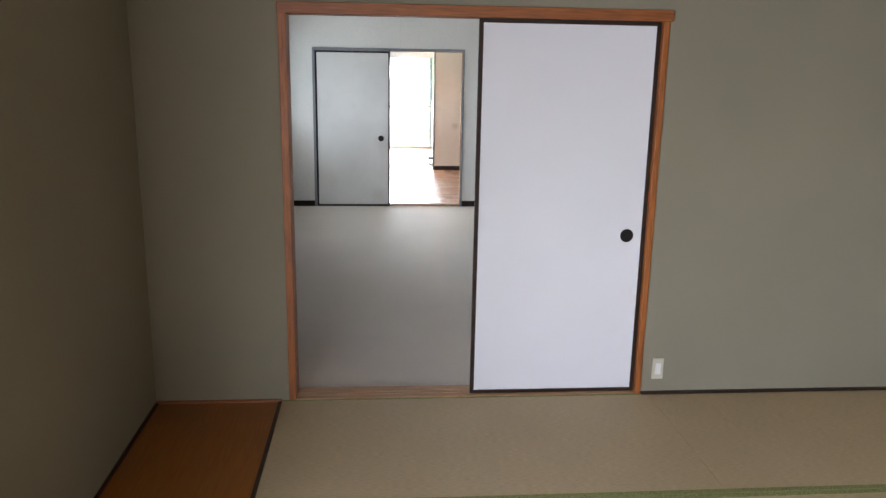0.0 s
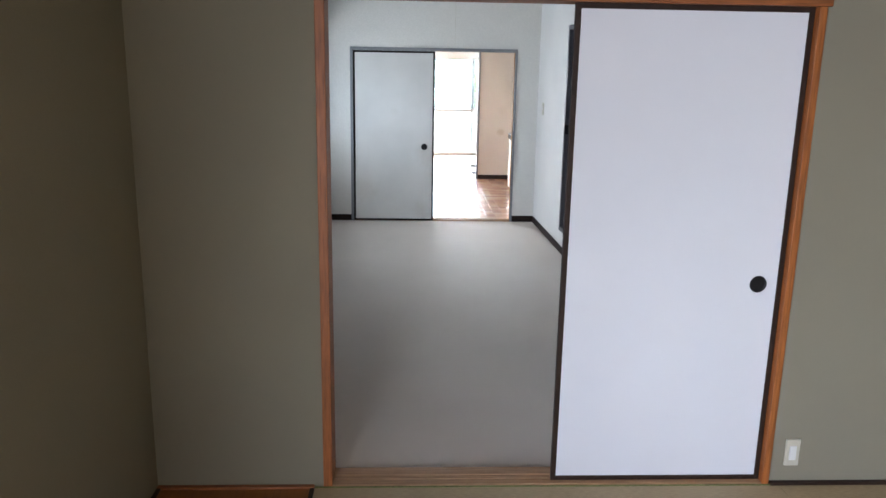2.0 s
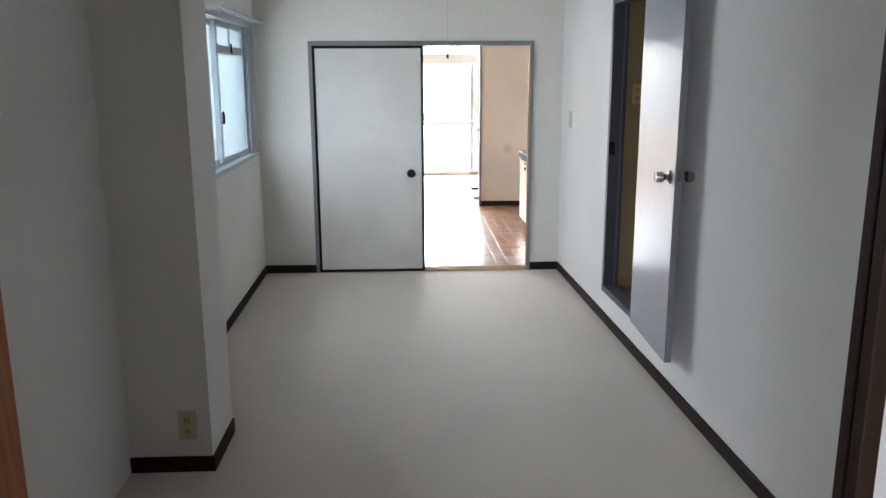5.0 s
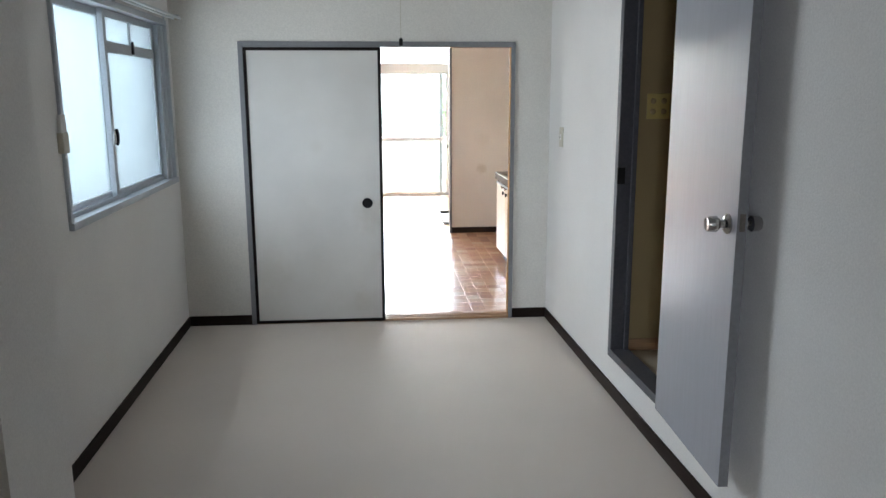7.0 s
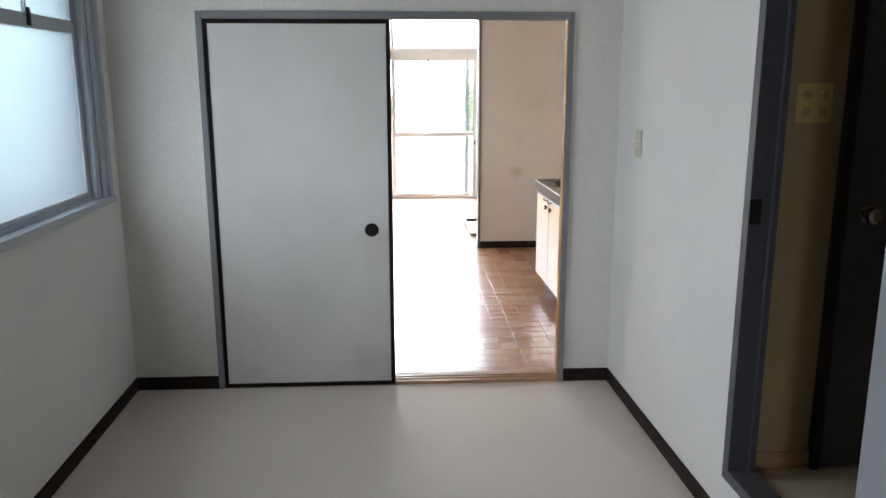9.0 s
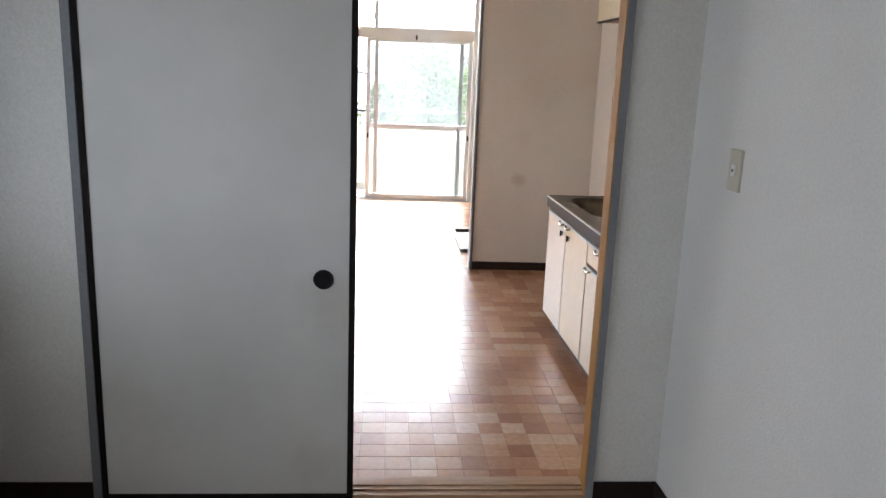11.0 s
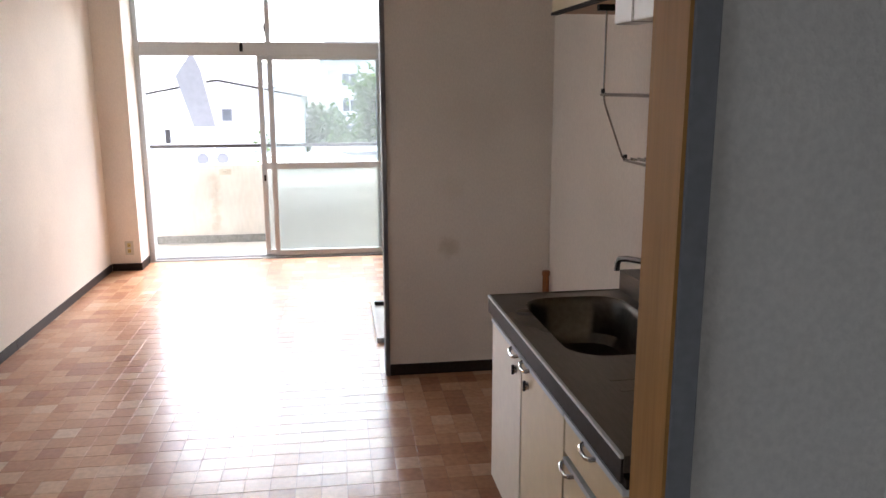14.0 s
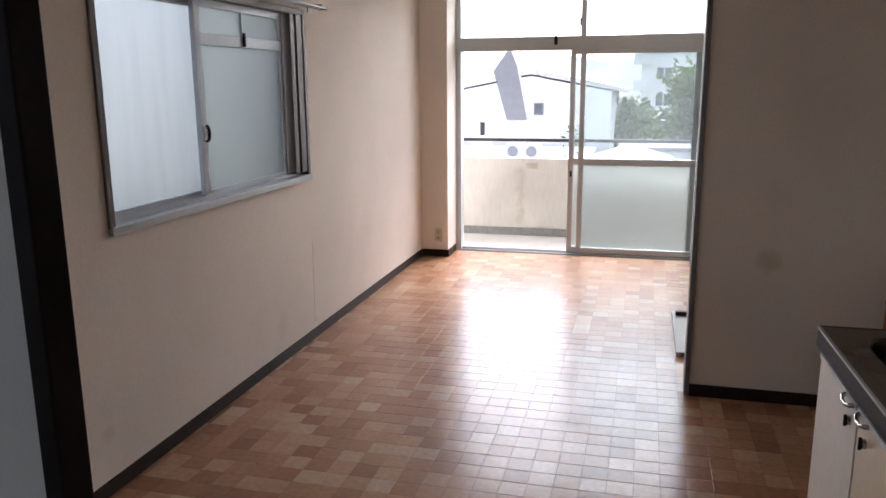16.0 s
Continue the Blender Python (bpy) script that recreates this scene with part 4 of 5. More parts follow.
no_shadow(part("upper_pane", boxes((0.511, FX1 - 0.05, Y3 + 0.003, Y3 + 0.007, 1.915, 2.287)), "clear", bal))


def door_sash(name, x0, x1, y, lock_x):
    w = 0.045
    s = part(name, boxes((x0, x0 + w, y - 0.014, y + 0.014, 0.018, 1.80), (x1 - w, x1, y - 0.014, y + 0.014, 0.018, 1.80), (x0 + w, x1 - w, y - 0.014, y + 0.014, 0.018, 0.065),
                         (x0 + w, x1 - w, y - 0.014, y + 0.014, 1.765, 1.80), (x0 + w, x1 - w, y - 0.014, y + 0.014, 0.81, 0.866), bevel=0.002), "alu_pale", bal)
    no_shadow(part("clear_pane", boxes((x0 + w, x1 - w, y - 0.002, y + 0.002, 0.866, 1.765)), "clear", s, "clear upper glass"))
    no_shadow(part("frosted_pane", boxes((x0 + w, x1 - w, y - 0.002, y + 0.002, 0.065, 0.81)), "frost_low", s, "frosted lower glass"))
    part("catch", boxes((lock_x - 0.008, lock_x + 0.008, y - 0.03, y - 0.012, 0.70, 0.755), bevel=0.003), "black", s, "dark catch")
    return s


door_sash("inner_sash", 0.475, 1.566, Y3 - 0.019, 1.545)
door_sash("outer_sash", 0.385, 1.47, Y3 + 0.021, 0.41)

cord = thing("pull_cord", "thin lamp pull cord with a small dark knob", "pull cord")
part("string", add_tube(bmesh.new(), [(0.778, 10.588, 1.665), (0.778, 10.588, TOP)], 0.0007, 6), "plastic", cord)
part("knob", lathe([(0, 0.0035), (0.003, 0.005), (0.02, 0.005), (0.026, 0.002)], (0, 0, 1), (0.778, 10.588, 1.632), 12), "black", cord, "", True)

# washing machine pan behind the partition
pan = thing("washing_machine_pan", "pale grey plastic washing machine pan on the floor", "drain pan")
part("rim", boxes((1.262, 1.287, 12.67, 13.50, 0.0, 0.03), (1.287, 1.94, 12.67, 12.67, 0.0, 0.03), (1.92, 1.945, 12.70, 13.47, 0.0, 0.03), bevel=0.004), "pan", pan)
part("back_rim", boxes((1.287, 1.945, 13.47, 13.505, 0.0, 0.035), bevel=0.004), "dark_paint", pan, "dark back edge")
part("tray", boxes((1.287, 1.92, 12.70, 13.47, 0.0, 0.008)), "pan", pan)
part("drain", lathe([(0, 0.05), (0.006, 0.05), (0.008, 0.04)], (0, 0, 1), (1.62, 13.1, 0.008), 20), "steel", pan, "", True)

# ---- kitchen furniture ----
CX0, CX1, CY0, CY1 = 1.585, 2.18, 9.49, 10.735
sink = thing("sink_cabinet", "cream laminate sink cabinet with black and silver trim", "kitchen cabinet")
# black colour stands for the shade on the cabinet's side
part("body", boxes((CX0 + 0.02, CX1, CY0 + 0.004, CY1 - 0.004, 0.10, 0.62), (CX0 + 0.02, CX1, CY0 + 0.004, CY0 + 0.02, 0.62, 0.752), (CX0 + 0.02, CX1, CY1 - 0.02, CY1 - 0.004, 0.62, 0.752), (CX0 + 0.02, CX0 + 0.04, CY0 + 0.02, CY1 - 0.02, 0.62, 0.752)), "black", sink, "carcass coloured black for the shade on its side")
part("toe_kick", boxes((CX0 + 0.07, CX1, CY0 + 0.01, CY1 - 0.01, 0.0, 0.10)), "black", sink)
part("front_rail", boxes((CX0 + 0.004, CX0 + 0.02, CY0 + 0.004, CY1 - 0.004, 0.718, 0.740), bevel=0.001), "lacquer", sink, "black strip under the worktop")


def front(cab, name, y0, y1, z0, z1, material, handle_y, lock_y=None):
    f = part(name, boxes((CX0 + 0.002, CX0 + 0.019, y0 + 0.004, y1 - 0.004, z0, z1 - 0.015), bevel=0.0015), material, cab)
    part("top_trim", boxes((CX0 - 0.002, CX0 + 0.019, y0 + 0.003, y1 - 0.003, z1 - 0.015, z1), bevel=0.002), "alu_pale", f, "silver edge trim")
    h = bmesh.new()
    add_tube(h, [(CX0 + 0.002, handle_y + 0.042, z1 - 0.012), (CX0 - 0.011, handle_y + 0.034, z1 - 0.016), (CX0 - 0.015, handle_y + 0.016, z1 - 0.022), (CX0 - 0.015, handle_y - 0.016, z1 - 0.022), (CX0 - 0.011, handle_y - 0.034, z1 - 0.016), (CX0 + 0.002, handle_y - 0.042, z1 - 0.012)], [0.006, 0.0065, 0.0052, 0.0052, 0.0065, 0.006], 10)
    part("handle", h, "chrome", f, "curved chrome handle", True)
    if lock_y:
        k = part("child_lock", lathe([(0, 0.013), (0.008, 0.012), (0.010, 0.008)], (-1, 0, 0), (CX0 + 0.002, lock_y, z1 - 0.068), 14), "chrome", f, "", True)
        part("lock_wing", boxes((CX0 - 0.014, CX0 - 0.006, lock_y - 0.004, lock_y + 0.004, z1 - 0.084, z1 - 0.052), bevel=0.002), "black", k)
    return f


front(sink, "cabinet_door", 10.325, CY1 - 0.002, 0.105, 0.716, "laminate_pale", 10.395, 10.385)
front(sink, "cabinet_door", 9.895, 10.319, 0.105, 0.716, "laminate", 10.262, 10.245)
front(sink, "drawer", CY0 + 0.003, 9.889, 0.612, 0.716, "laminate", 9.70)
front(sink, "cabinet_door", CY0 + 0.003, 9.889, 0.105, 0.598, "laminate", 9.842)

# worktop with sink bowl
top = thing("sink_worktop", "stainless steel worktop with a wide sink bowl", "worktop")
BX0, BX1, BY0, BY1, ZT = 1.665, 2.025, 10.06, 10.67, 0.797
N = 40


def bowl_ring(bm, inset, z, r):
    x0, x1, y0, y1 = BX0 + inset, BX1 - inset, BY0 + inset, BY1 - inset
    ring = []
    for cx, cy, a0 in ((x1 - r, y1 - r, 0), (x0 + r, y1 - r, 90), (x0 + r, y0 + r, 180), (x1 - r, y0 + r, 270)):
        for k in range(N // 4):
            a = radians(a0 + 90 * k / (N // 4 - 1))
            ring.append(bm.verts.new((cx + r * math.cos(a), cy + r * math.sin(a), z)))
    return ring


bm = bmesh.new()
TX0, TX1, TY0, TY1 = CX0 - 0.012, 2.062, CY0 - 0.004, CY1 + 0.003
hole = bowl_ring(bm, 0.0, ZT, 0.11)
outer = []
for v in hole:
    d = v.co - Vector(((BX0 + BX1) / 2, (BY0 + BY1) / 2, ZT))
    cx, cy = (BX0 + BX1) / 2, (BY0 + BY1) / 2
    sx = ((TX1 - cx) if d.x > 0 else (TX0 - cx)) / d.x if abs(d.x) > 1e-6 else 1e9
    sy = ((TY1 - cy) if d.y > 0 else (TY0 - cy)) / d.y if abs(d.y) > 1e-6 else 1e9
    s = min(sx, sy)
    outer.append(bm.verts.new((cx + d.x * s, cy + d.y * s, ZT)))
for k in range(N):
    bm.faces.new((hole[k], hole[(k + 1) % N], outer[(k + 1) % N], outer[k]))
for x, y in ((TX0, TY0), (TX1, TY0), (TX0, TY1), (TX1, TY1)):
    near = sorted(range(N), key=lambda i: (outer[i].co.x - x) ** 2 + (outer[i].co.y - y) ** 2)
    k = next(i for i in near if abs(outer[i].co.x - outer[(i + 1) % N].co.x) > 1e-5 and abs(outer[i].co.y - outer[(i + 1) % N].co.y) > 1e-5)
    bm.faces.new((outer[k], outer[(k + 1) % N], bm.verts.new((x, y, ZT))))
part("drainboard", bm, "steel", top)
part("front_lip", boxes((TX0 - 0.004, TX0 + 0.006, TY0, TY1, ZT - 0.005, ZT + 0.003), bevel=0.002), "alu_pale", top, "bright rolled front edge")
part("front_face", boxes((TX0 - 0.001, TX0 + 0.006, TY0, TY1, 0.738, ZT - 0.005)), "steel_front", top, "dark steel front face")
part("end_lip", boxes((TX0 + 0.004, TX1, TY0 - 0.003, TY0 + 0.003, 0.762, ZT + 0.003), bevel=0.001), "steel", top)
part("end_lip", boxes((TX0 + 0.004, TX1, TY1 - 0.004, TY1 + 0.002, 0.762, ZT + 0.003), bevel=0.001), "steel", top)
bm = bmesh.new()
rings = [bowl_ring(bm, i, z, r) for i, z, r in ((0.0, ZT - 0.0005, 0.11), (0.006, ZT - 0.006, 0.107), (0.012, ZT - 0.03, 0.105), (0.022, ZT - 0.13, 0.10), (0.045, ZT - 0.158, 0.09), (0.09, ZT - 0.165, 0.06))]
for r0, r1 in zip(rings, rings[1:]):
    for k in range(N):
        bm.faces.new((r0[k], r0[(k + 1) % N], r1[(k + 1) % N], r1[k]))
bm.faces.new(rings[-1])
bowl = part("sink_bowl", bm, "steel_dark", top, "deep rounded stainless bowl", True)
part("drain", lathe([(0, 0.055), (0.003, 0.055), (0.004, 0.045), (0.002, 0.03)], (0, 0, 1), (1.86, 10.40, ZT - 0.165), 20), "chrome", bowl, "", True)
part("backsplash", boxes((2.062, 2.072, TY0, TY1, ZT - 0.02, 0.872), (2.072, 2.183, TY0, TY1, 0.862, 0.872), bevel=0.002), "steel", top, "raised steel ledge")
for k in range(5):
    part("drain_rib", boxes((1.70, 2.0, 9.60 + k * 0.07, 9.612 + k * 0.07, ZT - 0.001, ZT + 0.0014), bevel=0.0006), "steel", top)

tap = thing("kitchen_tap", "chrome swivel tap on the steel ledge", "tap")
part("body", lathe([(0, 0.026), (0.008, 0.026), (0.012, 0.017), (0.055, 0.017), (0.065, 0.012)], (0, 0, 1), (2.125, 10.42, 0.872), 18), "chrome", tap, "", True)
part("spout", add_tube(bmesh.new(), [(2.125, 10.42, 0.93), (2.12, 10.425, 0.945), (2.09, 10.47, 0.950), (2.02, 10.575, 0.950), (2.003, 10.60, 0.944), (1.998, 10.608, 0.925), (1.998, 10.608, 0.902)], 0.0105, 12), "chrome", tap, "", True)
part("handle", lathe([(0, 0.012), (0.012, 0.02), (0.03, 0.019), (0.036, 0.01)], (-0.5, -0.6, 0.6), (2.11, 10.405, 0.905), 14), "chrome", tap, "", True)

stand = thing("stove_stand", "low cream stove cabinet with steel top", "kitchen cabinet")
part("body", boxes((CX0 + 0.02, CX1, 8.965, CY0 - 0.008, 0.10, 0.618)), "black", stand)
part("toe_kick", boxes((CX0 + 0.07, CX1, 8.97, CY0 - 0.012, 0.0, 0.10)), "black", stand)
part("steel_top", boxes((CX0 - 0.008, CX1, 8.96, CY0 - 0.006, 0.618, 0.642), bevel=0.003), "steel", stand)
front(stand, "cabinet_door", 8.965, CY0 - 0.010, 0.105, 0.598, "laminate", 9.44)

setting("trim_kitchen_panel", boxes((X3R - 0.014, X3R + 0.001, 10.775, 10.80, 0.86, 1.80), bevel=0.002), "dark_paint", "dark upright edge trim of the kitchen panel", "trim")
setting("wall_kitchen_panel", boxes((X3R - 0.006, X3R + 0.001, Y2B + 0.01, 10.774, 0.60, 1.80)), "panel", "glossy cream kitchen splash panel", "wall")

cab = thing("wall_cabinet", "cream laminate wall cabinet over the sink", "kitchen cabinet")
part("body", boxes((1.885, 2.183, 8.965, 11.02, 1.792, 2.36), bevel=0.001), "sill_wood", cab, "brown board carcass")
for k in range(4):
    y = 8.966 + k * 0.5135
    dd = part("cabinet_door", boxes((1.866, 1.884, y + 0.002, y + 0.511, 1.795, 2.355), bevel=0.0015), "laminate", cab)
    part("bottom_trim", boxes((1.862, 1.886, y + 0.002, y + 0.511, 1.786, 1.796)), "lacquer", dd)

lamp = thing("cabinet_light", "white strip light fixed under the wall cabinet", "strip light")
part("housing", boxes((1.845, 1.925, 9.25, 10.33, 1.70, 1.784), bevel=0.006), "white", lamp)
part("joint_band", boxes((1.843, 1.927, 10.19, 10.20, 1.699, 1.785)), "steel", lamp)

rack = thing("dish_rack", "chrome wire dish rack hanging under the cabinet", "dish rack")
for y in (10.672, 9.72):
    part("end_wire", add_tube(bmesh.new(), [(1.95, y, 1.792), (1.95, y, 1.62), (1.95, y, 1.498), (1.955, y, 1.468), (2.025, y, 1.29), (2.035, y, 1.277), (2.06, y, 1.277), (2.165, y, 1.277), (2.168, y, 1.287), (2.168, y, 1.792)], 0.0035, 8), "chrome", rack, "", True)
for x, z, r in ((1.945, 1.50, 0.006), (2.165, 1.50, 0.005), (2.035, 1.277, 0.005), (2.06, 1.283, 0.003), (2.085, 1.283, 0.003), (2.11, 1.283, 0.003), (2.135, 1.283, 0.003), (2.16, 1.277, 0.005)):
    part("shelf_wire", add_tube(bmesh.new(), [(x, 9.715, z), (x, 10.677, z)], r, 8), "chrome", rack, "", True)
for y in (10.672, 9.72):
    part("clip", boxes((1.942, 1.952, y - 0.006, y + 0.006, 1.506, 1.52)), "black", rack)
    part("clip", boxes((2.031, 2.041, y - 0.006, y + 0.006, 1.283, 1.296)), "black", rack)
    part("hanger", boxes((1.92, 2.0, y - 0.01, y + 0.01, 1.772, 1.793)), "black", rack)

pipe = thing("gas_pipe_stub", "short brown capped pipe in the kitchen corner", "pipe")
part("pipe", add_tube(bmesh.new(), [(2.14, 12.06, 0.0), (2.14, 12.06, 0.545)], 0.018, 14), "jamb_wood", pipe, "", True)
part("cap", lathe([(0, 0.022), (0.02, 0.022), (0.025, 0.016)], (0, 0, 1), (2.14, 12.06, 0.54), 14), "jamb_wood", pipe, "", True)

# the kitchen run and the wall behind it stand a little askew too
RUN = Matrix.Translation((1.574, 10.78, 0)) @ pose(0, 0, 0, 0, 0, 1.15) @ Matrix.Translation((-1.574, -10.738, 0))
for name in ("wall_kitchen_right", "baseboard_kitchen_right", "sink_cabinet", "sink_worktop", "kitchen_tap", "stove_stand", "trim_kitchen_panel", "wall_kitchen_panel",
             "wall_cabinet", "cabinet_light", "dish_rack"):
    bpy.data.objects[name].matrix_basis = RUN @ bpy.data.objects[name].matrix_basis

# ---- balcony ----
setting("floor_balcony", boxes((-3.2, 5.2, Y3 + 0.08, 16.45, -0.3, -0.05)), "concrete", "pale worn concrete balcony floor", "balcony floor")
# unseen slab, added to block direct sun on the floor near the doors
setting("ceiling_balcony", boxes((-3.2, 5.2, Y3 + 0.08, 16.2, 2.62, 2.76)), "concrete", "unseen slab added to keep sun off the floor by the doors", "balcony ceiling")
setting("wall_balcony_parapet", boxes((-3.2, 5.2, 16.30, 16.45, -0.05, 0.757)), "parapet", "stained cream concrete balcony parapet", "parapet")
setting("baseboard", boxes((-3.2, 5.2, 16.285, 16.301, -0.05, 0.03)), "concrete_dark", "weathered strip at the parapet's foot", "baseboard")
rail = thing("balcony_rail", "dark painted steel rail above the parapet", "railing")
part("top_bar", boxes((-3.2, 5.2, 16.355, 16.395, 0.927, 0.960), bevel=0.005), "rail", rail)
for x in (-3.0, -1.9, 2.75, 4.6):
    part("post", boxes((x - 0.015, x + 0.015, 16.36, 16.39, 0.757, 0.927)), "rail", rail)
hook = thing("pole_bracket", "small pale bracket on the parapet face", "bracket")
part("plate", boxes((-0.14, -0.02, 16.290, 16.301, 0.655, 0.71), bevel=0.003), "plastic", hook)
part("arm", boxes((-0.10, -0.06, 16.24, 16.29, 0.68, 0.705), bevel=0.004), "plastic", hook)
setting("wall_outer_left", boxes((-3.2, X3L - 0.16, Y3 - 0.2, Y3 + 0.08, -0.3, 2.6)), "stucco", "white outer wall beside the balcony", "wall")
setting("wall_outer_right", boxes((X3R + 0.12, 5.2, Y3 - 0.2, Y3 + 0.08, -0.3, 2.6)), "stucco", "white outer wall beside the balcony", "wall")

# ---- outside ----
setting("ground", boxes((-1500, 1500, 16.6, 2500, -6.6, -6.2)), "grass", "pale built-up ground below the balcony", "ground")

annex = thing("flat_roofed_annex", "low white flat-roofed building across the street", "building")
part("wall", boxes((-16, -0.6, 36, 43.5, -8.0, -1.75)), "stucco", annex)
part("roof", boxes((-16.1, -0.5, 35.9, 43.6, -1.75, -1.60)), "stucco", annex)
house = thing("gabled_house", "white stucco house with a low gable roof", "house")
part("wall", prism([(-8.2, -8.0), (0.2, -8.0), (0.2, 0.72), (-3.4, 1.42), (-8.2, 0.5)], 44, 54), "stucco", house)
part("roof", prism([(-8.8, 0.45), (-3.4, 1.50), (0.9, 0.66), (0.9, 0.84), (-3.4, 1.70), (-8.8, 0.63)], 43.98, 54.5), "roof", house)
w = part("window", boxes((-3.20, -2.84, 43.95, 44.02, -0.28, 0.18)), "dark_glass", house)
part("window_frame", boxes((-3.24, -3.20, 43.92, 44.02, -0.32, 0.22), (-2.84, -2.80, 43.92, 44.02, -0.32, 0.22), (-3.20, -2.84, 43.92, 44.02, -0.32, -0.28), (-3.20, -2.84, 43.92, 44.02, 0.18, 0.22)), "render_grey", w)
slab = thing("stair_wall", "blue-grey shaded slanting wall of a stair tower", "building")
part("slab", prism([(-3.72, 2.55), (-4.36, 1.62), (-3.80, -0.30), (-2.98, -0.30), (-3.42, 1.85)], 39.6, 40.2), "render_grey", slab)
part("footing", boxes((-3.7, -3.1, 39.7, 40.1, -1.65, -0.30)), "stucco", slab)
for x in (-3.45, -2.75):
    u = thing("outdoor_unit", "grey air conditioner unit on the flat roof", "air conditioner", "outdoor units")
    part("casing", boxes((x, x + 0.62, 37.2, 37.5, -1.60, -1.05), bevel=0.02), "alu_pale", u)
    part("fan_grille", lathe([(0, 0.2), (0.03, 0.2), (0.03, 0.17)], (0, -1, 0), (x + 0.26, 37.2, -1.32), 20), "render_grey", u)
flue = thing("roof_flue", "dark roof flue with a pale cowl", "flue")
part("chimney", boxes((-4.90, -4.30, 38.25, 38.85, -1.70, -0.83)), "stucco", flue, "white chimney")
part("pipe", add_tube(bmesh.new(), [(-4.60, 38.5, -0.83), (-4.60, 38.5, -0.32)], 0.09, 12), "rail", flue)
part("cowl", lathe([(0, 0.16), (0.1, 0.2), (0.22, 0.12)], (0, 0, 1), (-4.60, 38.5, -0.32), 14), "plastic", flue)

apt = thing("apartment_building", "pale grey apartment block beyond the trees", "building")
part("wall", boxes((2.0, 16, 95, 106, -8.0, 5.2)), "stucco", apt)
part("roof", boxes((1.8, 16.2, 94.7, 106, 5.2, 5.5)), "stucco", apt)
for f in range(4):
    for k in range(4):
        x, z = 3.6 + 3.2 * k, -5.2 + 2.75 * f
        wi = part("window", boxes((x, x + 1.5, 94.9, 95.05, z + 0.5, z + 1.7)), "dark_glass", apt)
        for xf in (x - 0.1, x + 0.7, x + 1.5):
            part("frame_bar", boxes((xf, xf + 0.1, 94.85, 95.02, z + 0.4, z + 1.8)), "stucco", wi)
    part("balcony", boxes((1.2, 3.0, 93.8, 95, -5.9 + 2.75 * f, -4.8 + 2.75 * f)), "stucco", apt)

pav = thing("white_canopy", "white peaked canopy roof below the trees", "canopy")
bm = bmesh.new()
a = bm.verts.new((1.05, 38.5, -1.07))
base = [bm.verts.new(c) for c in ((-0.5, 37, -1.67), (2.7, 37, -1.67), (2.7, 40, -1.67), (-0.5, 40, -1.67))]
for k in range(4):
    bm.faces.new((base[k], base[(k + 1) % 4], a))
bm.faces.new(base[::-1])
part("roof", bm, "stucco", pav)
for x in (-0.4, 2.6):
    part("post", boxes((x - 0.06, x + 0.06, 37.1, 37.2, -8.0, -1.67)), "stucco", pav)
shop = thing("low_building", "low white building behind the canopy", "building")
part("wall", boxes((0.8, 6.5, 40.5, 43, -8.0, -1.55)), "stucco", shop)
part("roof", boxes((0.6, 6.7, 40.3, 43.2, -1.55, -1.4)), "render_grey", shop)


def tree(x, y, height, spread, leaf, seed, label):
    r = random.Random(seed)
    t = thing("tree", label, "tree", "trees beyond the balcony")
    bm = bmesh.new()
    base = Vector((x, y, -8.0))
    add_tube(bm, [base, base + Vector((0.1, 0, height * 0.3)), base + Vector((0.0, 0.1, height * 0.6)), base + Vector((0.1, 0, height * 0.9))], [0.22, 0.17, 0.1, 0.03], 8)
    tips = []
    for k in range(14):
        a, h = r.uniform(0, 6.28), r.uniform(0.35, 0.85) * height
        s = base + Vector((0, 0, h))
        e = s + Vector((math.cos(a), math.sin(a), r.uniform(0.3, 0.9))) * spread * r.uniform(0.45, 1.0) * (1.25 - h / height)
        add_tube(bm, [s, (s + e) / 2 + Vector((0, 0, 0.1)), e], [0.07, 0.045, 0.015], 6)
        tips += [e, (s + e) / 2]
    tips += [base + Vector((r.uniform(-0.4, 0.4), r.uniform(-0.4, 0.4), height * r.uniform(0.85, 1.0))) for _ in range(5)]
    part("trunk", bm, "bark", t)
    vs, fs = [], []
    for tip in tips:
        for _ in range(130):
            p = tip + Vector((r.gauss(0, 0.42), r.gauss(0, 0.42), r.gauss(0, 0.34)))
            u = Vector((r.uniform(-1, 1), r.uniform(-1, 1), r.uniform(-1, 1))).normalized()
            v = u.orthogonal().normalized()
            s = r.uniform(0.11, 0.25)
            n = len(vs)
            vs += [p - u * s, p + v * s * 0.5, p + u * s, p - v * s * 0.5]
            fs.append((n, n + 1, n + 2, n + 3))
    me = bpy.data.meshes.new("crown")
    me.from_pydata(vs, [], fs)
    me.materials.append(M[leaf])
    c = new("crown", me)
    c.parent = t
    tagged(c, kind="stuff")


tree(3.6, 47, 9.4, 2.8, "leaf", 1, "broad green tree with a dense rounded crown")
tree(6.6, 52, 9.2, 2.9, "leaf", 2, "tall broad green tree")
tree(1.3, 50, 7.6, 2.2, "leaf_blue", 3, "darker green tree behind the canopy")
tree(5.2, 60, 9.6, 3.0, "leaf_blue", 4, "dark green tree in front of the apartments")
tree(-0.1, 56, 7.4, 2.0, "leaf_blue", 5, "small dark green tree")
tree(8.6, 62, 10.0, 3.2, "leaf", 6, "tall broad green tree")

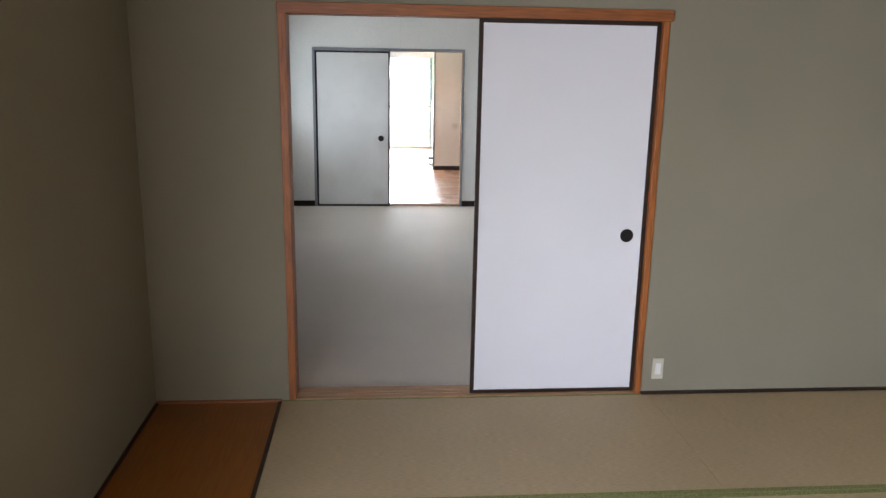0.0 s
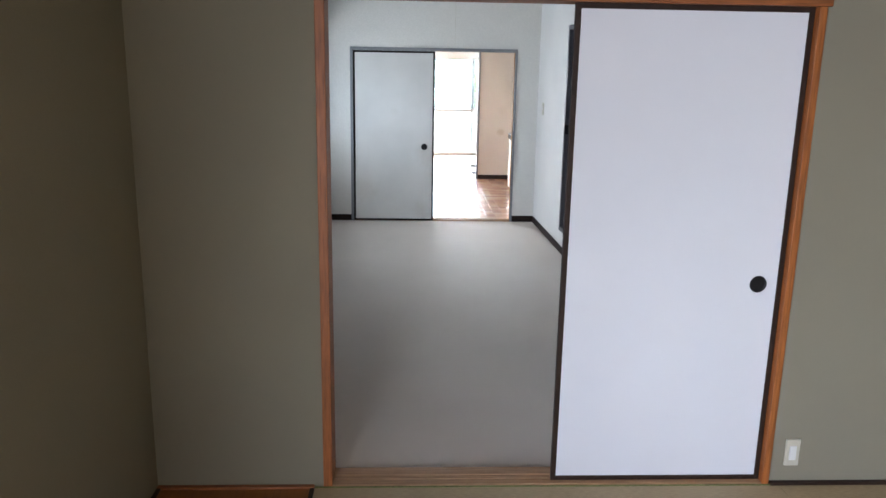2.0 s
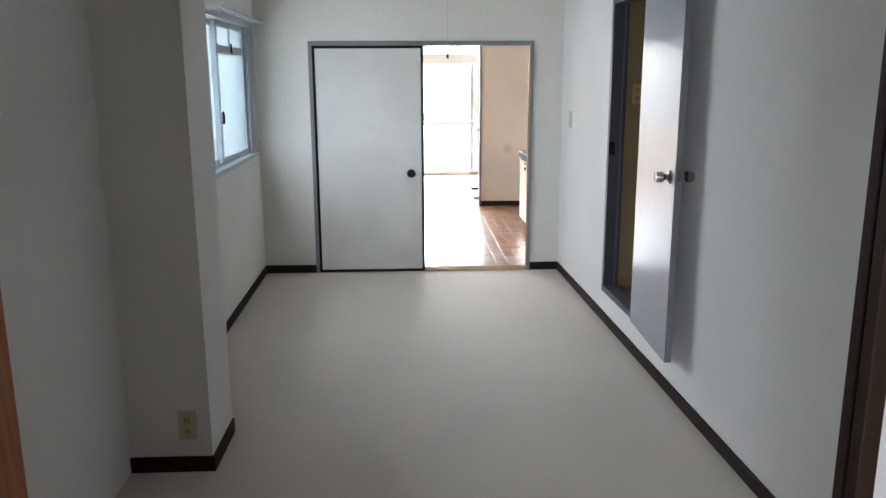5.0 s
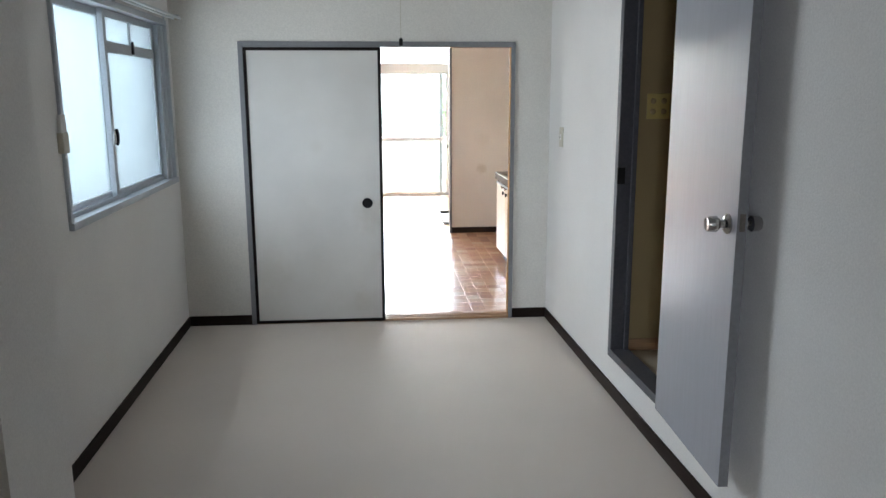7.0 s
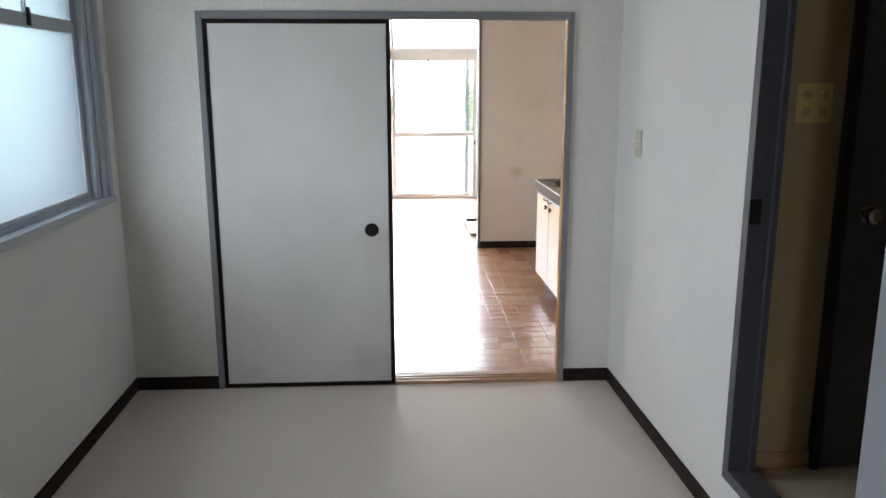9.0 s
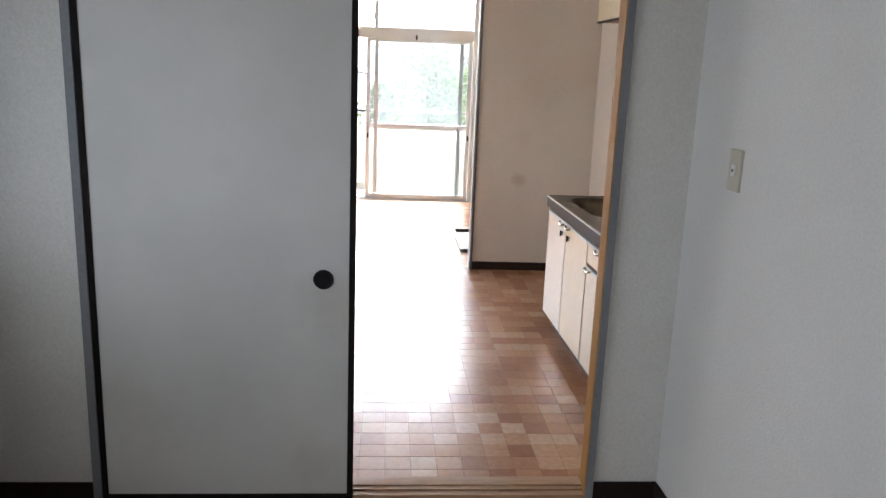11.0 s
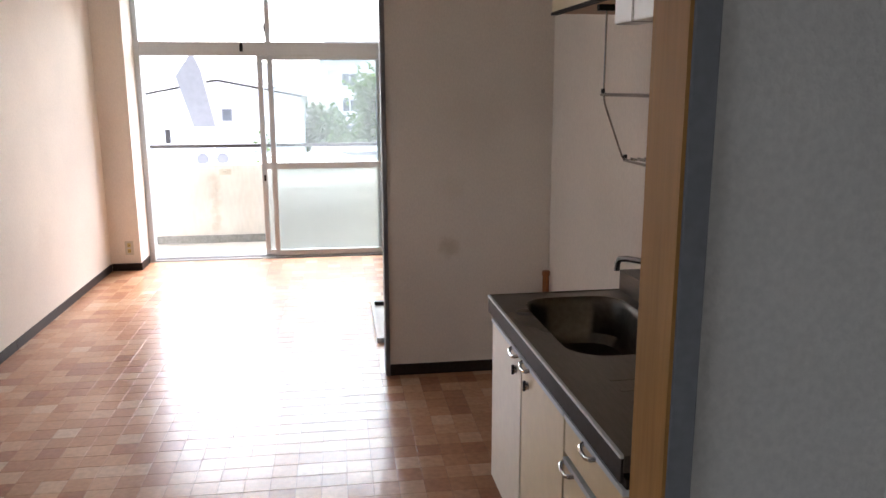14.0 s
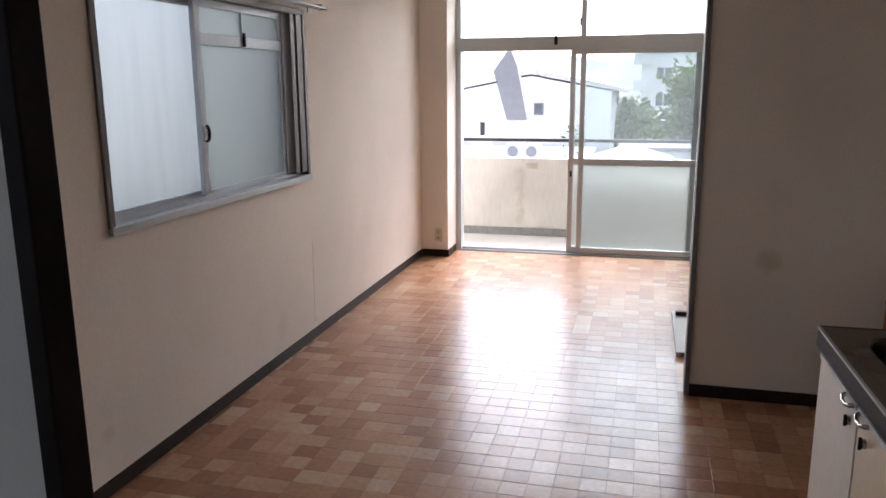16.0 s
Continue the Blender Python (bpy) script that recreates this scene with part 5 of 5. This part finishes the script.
bush = thing("shrub", "slender green shrub reaching just above the parapet", "shrub")
stem = [Vector((0.27, 17.3, -6.25)), Vector((0.31, 17.34, -3.0)), Vector((0.24, 17.28, -0.8)), Vector((0.26, 17.3, 0.95))]
part("trunk", add_tube(bmesh.new(), stem, [0.05, 0.035, 0.02, 0.006], 8), "bark", bush)
r = random.Random(21)
vs, fs = [], []
for k in range(420):
    h = r.uniform(-2.2, 1.05)
    p = Vector((0.26 + r.gauss(0, 0.055 if h > 0.5 else 0.16), 17.3 + r.gauss(0, 0.14), h))
    u = Vector((r.uniform(-1, 1), r.uniform(-1, 1), r.uniform(-0.6, 0.8))).normalized()
    v = u.orthogonal().normalized()
    z = r.uniform(0.025, 0.055)
    n = len(vs)
    vs += [p - u * z, p + v * z * 0.45, p + u * z, p - v * z * 0.45]
    fs.append((n, n + 1, n + 2, n + 3))
me = bpy.data.meshes.new("leaves")
me.from_pydata(vs, [], fs)
me.materials.append(M["leaf"])
leaves = new("leaves", me)
leaves.parent = bush
tagged(leaves, kind="stuff")

# far hills, with the haze painted in their colour
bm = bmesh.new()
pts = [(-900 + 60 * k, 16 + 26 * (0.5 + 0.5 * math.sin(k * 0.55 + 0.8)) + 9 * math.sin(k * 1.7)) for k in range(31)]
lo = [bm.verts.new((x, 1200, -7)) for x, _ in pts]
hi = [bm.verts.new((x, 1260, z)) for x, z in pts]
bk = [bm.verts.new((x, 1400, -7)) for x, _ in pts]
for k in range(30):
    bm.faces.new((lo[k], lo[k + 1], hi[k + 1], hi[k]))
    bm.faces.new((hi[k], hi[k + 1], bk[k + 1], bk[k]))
setting("backdrop", bm, "hill", "wooded hills on the horizon, coloured pale for haze", "hills")

# the far houses, trees and hills as they lie from the balcony
for ob in [o for o in scene.objects if not o.parent and (o.name.split(".")[0] in ("flat_roofed_annex", "gabled_house", "stair_wall", "outdoor_unit", "roof_flue", "apartment_building", "white_canopy", "low_building", "tree"))]:
    far = ob.children[0].bound_box[0][1] - 8.3
    ob.location = (-0.0185 * far, 0, 0.011 * far)

# ---- kitchen floor tiles ----
TS, GAP = 0.100, 0.0014
NX, NY = int((X3R - 0.02 + 0.948) / TS), int((15.19 - 8.86) / TS)
tx0, ty0 = -0.948, 8.86


def tile_rows(x, y, sx, sy, e=0.0015):
    """Corner points and faces of one tile with sloped edges."""
    hx, hy = (sx - GAP) / 2, (sy - GAP) / 2
    low = [(x - hx, y - hy, -0.004), (x + hx, y - hy, -0.004), (x + hx, y + hy, -0.004), (x - hx, y + hy, -0.004)]
    mid = [(a, b, -0.0004) for a, b, _ in low]
    topv = [(x - hx + e, y - hy + e, 0.0), (x + hx - e, y - hy + e, 0.0), (x + hx - e, y + hy - e, 0.0), (x - hx + e, y + hy - e, 0.0)]
    f = [(8, 9, 10, 11)]
    for k in range(4):
        j = (k + 1) % 4
        f += [(k, j, 4 + j, 4 + k), (4 + k, 4 + j, 8 + j, 8 + k)]
    return low + mid + topv, f


floor_ob = bpy.data.objects["floor_kitchen_base"]
tv, tf = tile_rows(0, 0, TS, TS)
tile_mesh = bpy.data.meshes.new("tile")
tile_mesh.from_pydata(tv, [], tf)
tile_mesh.materials.append(M["tile"])
fv, ff = [], []
count = 0
r = random.Random(11)
for i in range(NX + 1):
    for j in range(NY + 1):
        x, y = tx0 + (i + 0.5) * TS, ty0 + (j + 0.5) * TS
        sx = sy = TS
        if x - TS / 2 < X3L:
            sx = x + TS / 2 - X3L
            x = X3L + sx / 2
        if y - TS / 2 < 8.98:
            sy = y + TS / 2 - 8.98
            y = 8.98 + sy / 2
            if sy < 0.01:
                continue
        if x + TS / 2 > X3R:
            sx = max(0.02, X3R - (x - TS / 2))
            x = X3R - sx / 2
        if y + TS / 2 > 15.19:
            sy = max(0.02, 15.19 - (y - TS / 2))
            y = 15.19 - sy / 2
        whole = sx == TS and sy == TS
        if whole and 0.3 < x < 1.62 and 9.6 < y < 12.05 and count < 300:
            ob = new("tile", tile_mesh)
            ob.parent = floor_ob
            ob.location = (x, y, 0)
            ob.rotation_euler = (r.gauss(0, 0.0012), r.gauss(0, 0.0012), 0)
            count += 1
        else:
            v, f = tile_rows(x, y, sx, sy)
            tilt = (r.gauss(0, 0.0012), r.gauss(0, 0.0012))
            n = len(fv)
            fv += [(a, b, c + (a - x) * tilt[0] + (b - y) * tilt[1]) for a, b, c in v]
            ff += [tuple(q + n for q in face) for face in f]
me = bpy.data.meshes.new("tile_field")
me.from_pydata(fv, [], ff)
me.materials.append(M["tile_far"])
field = new("tile_field", me)
field.parent = floor_ob
tagged(field, kind="stuff")
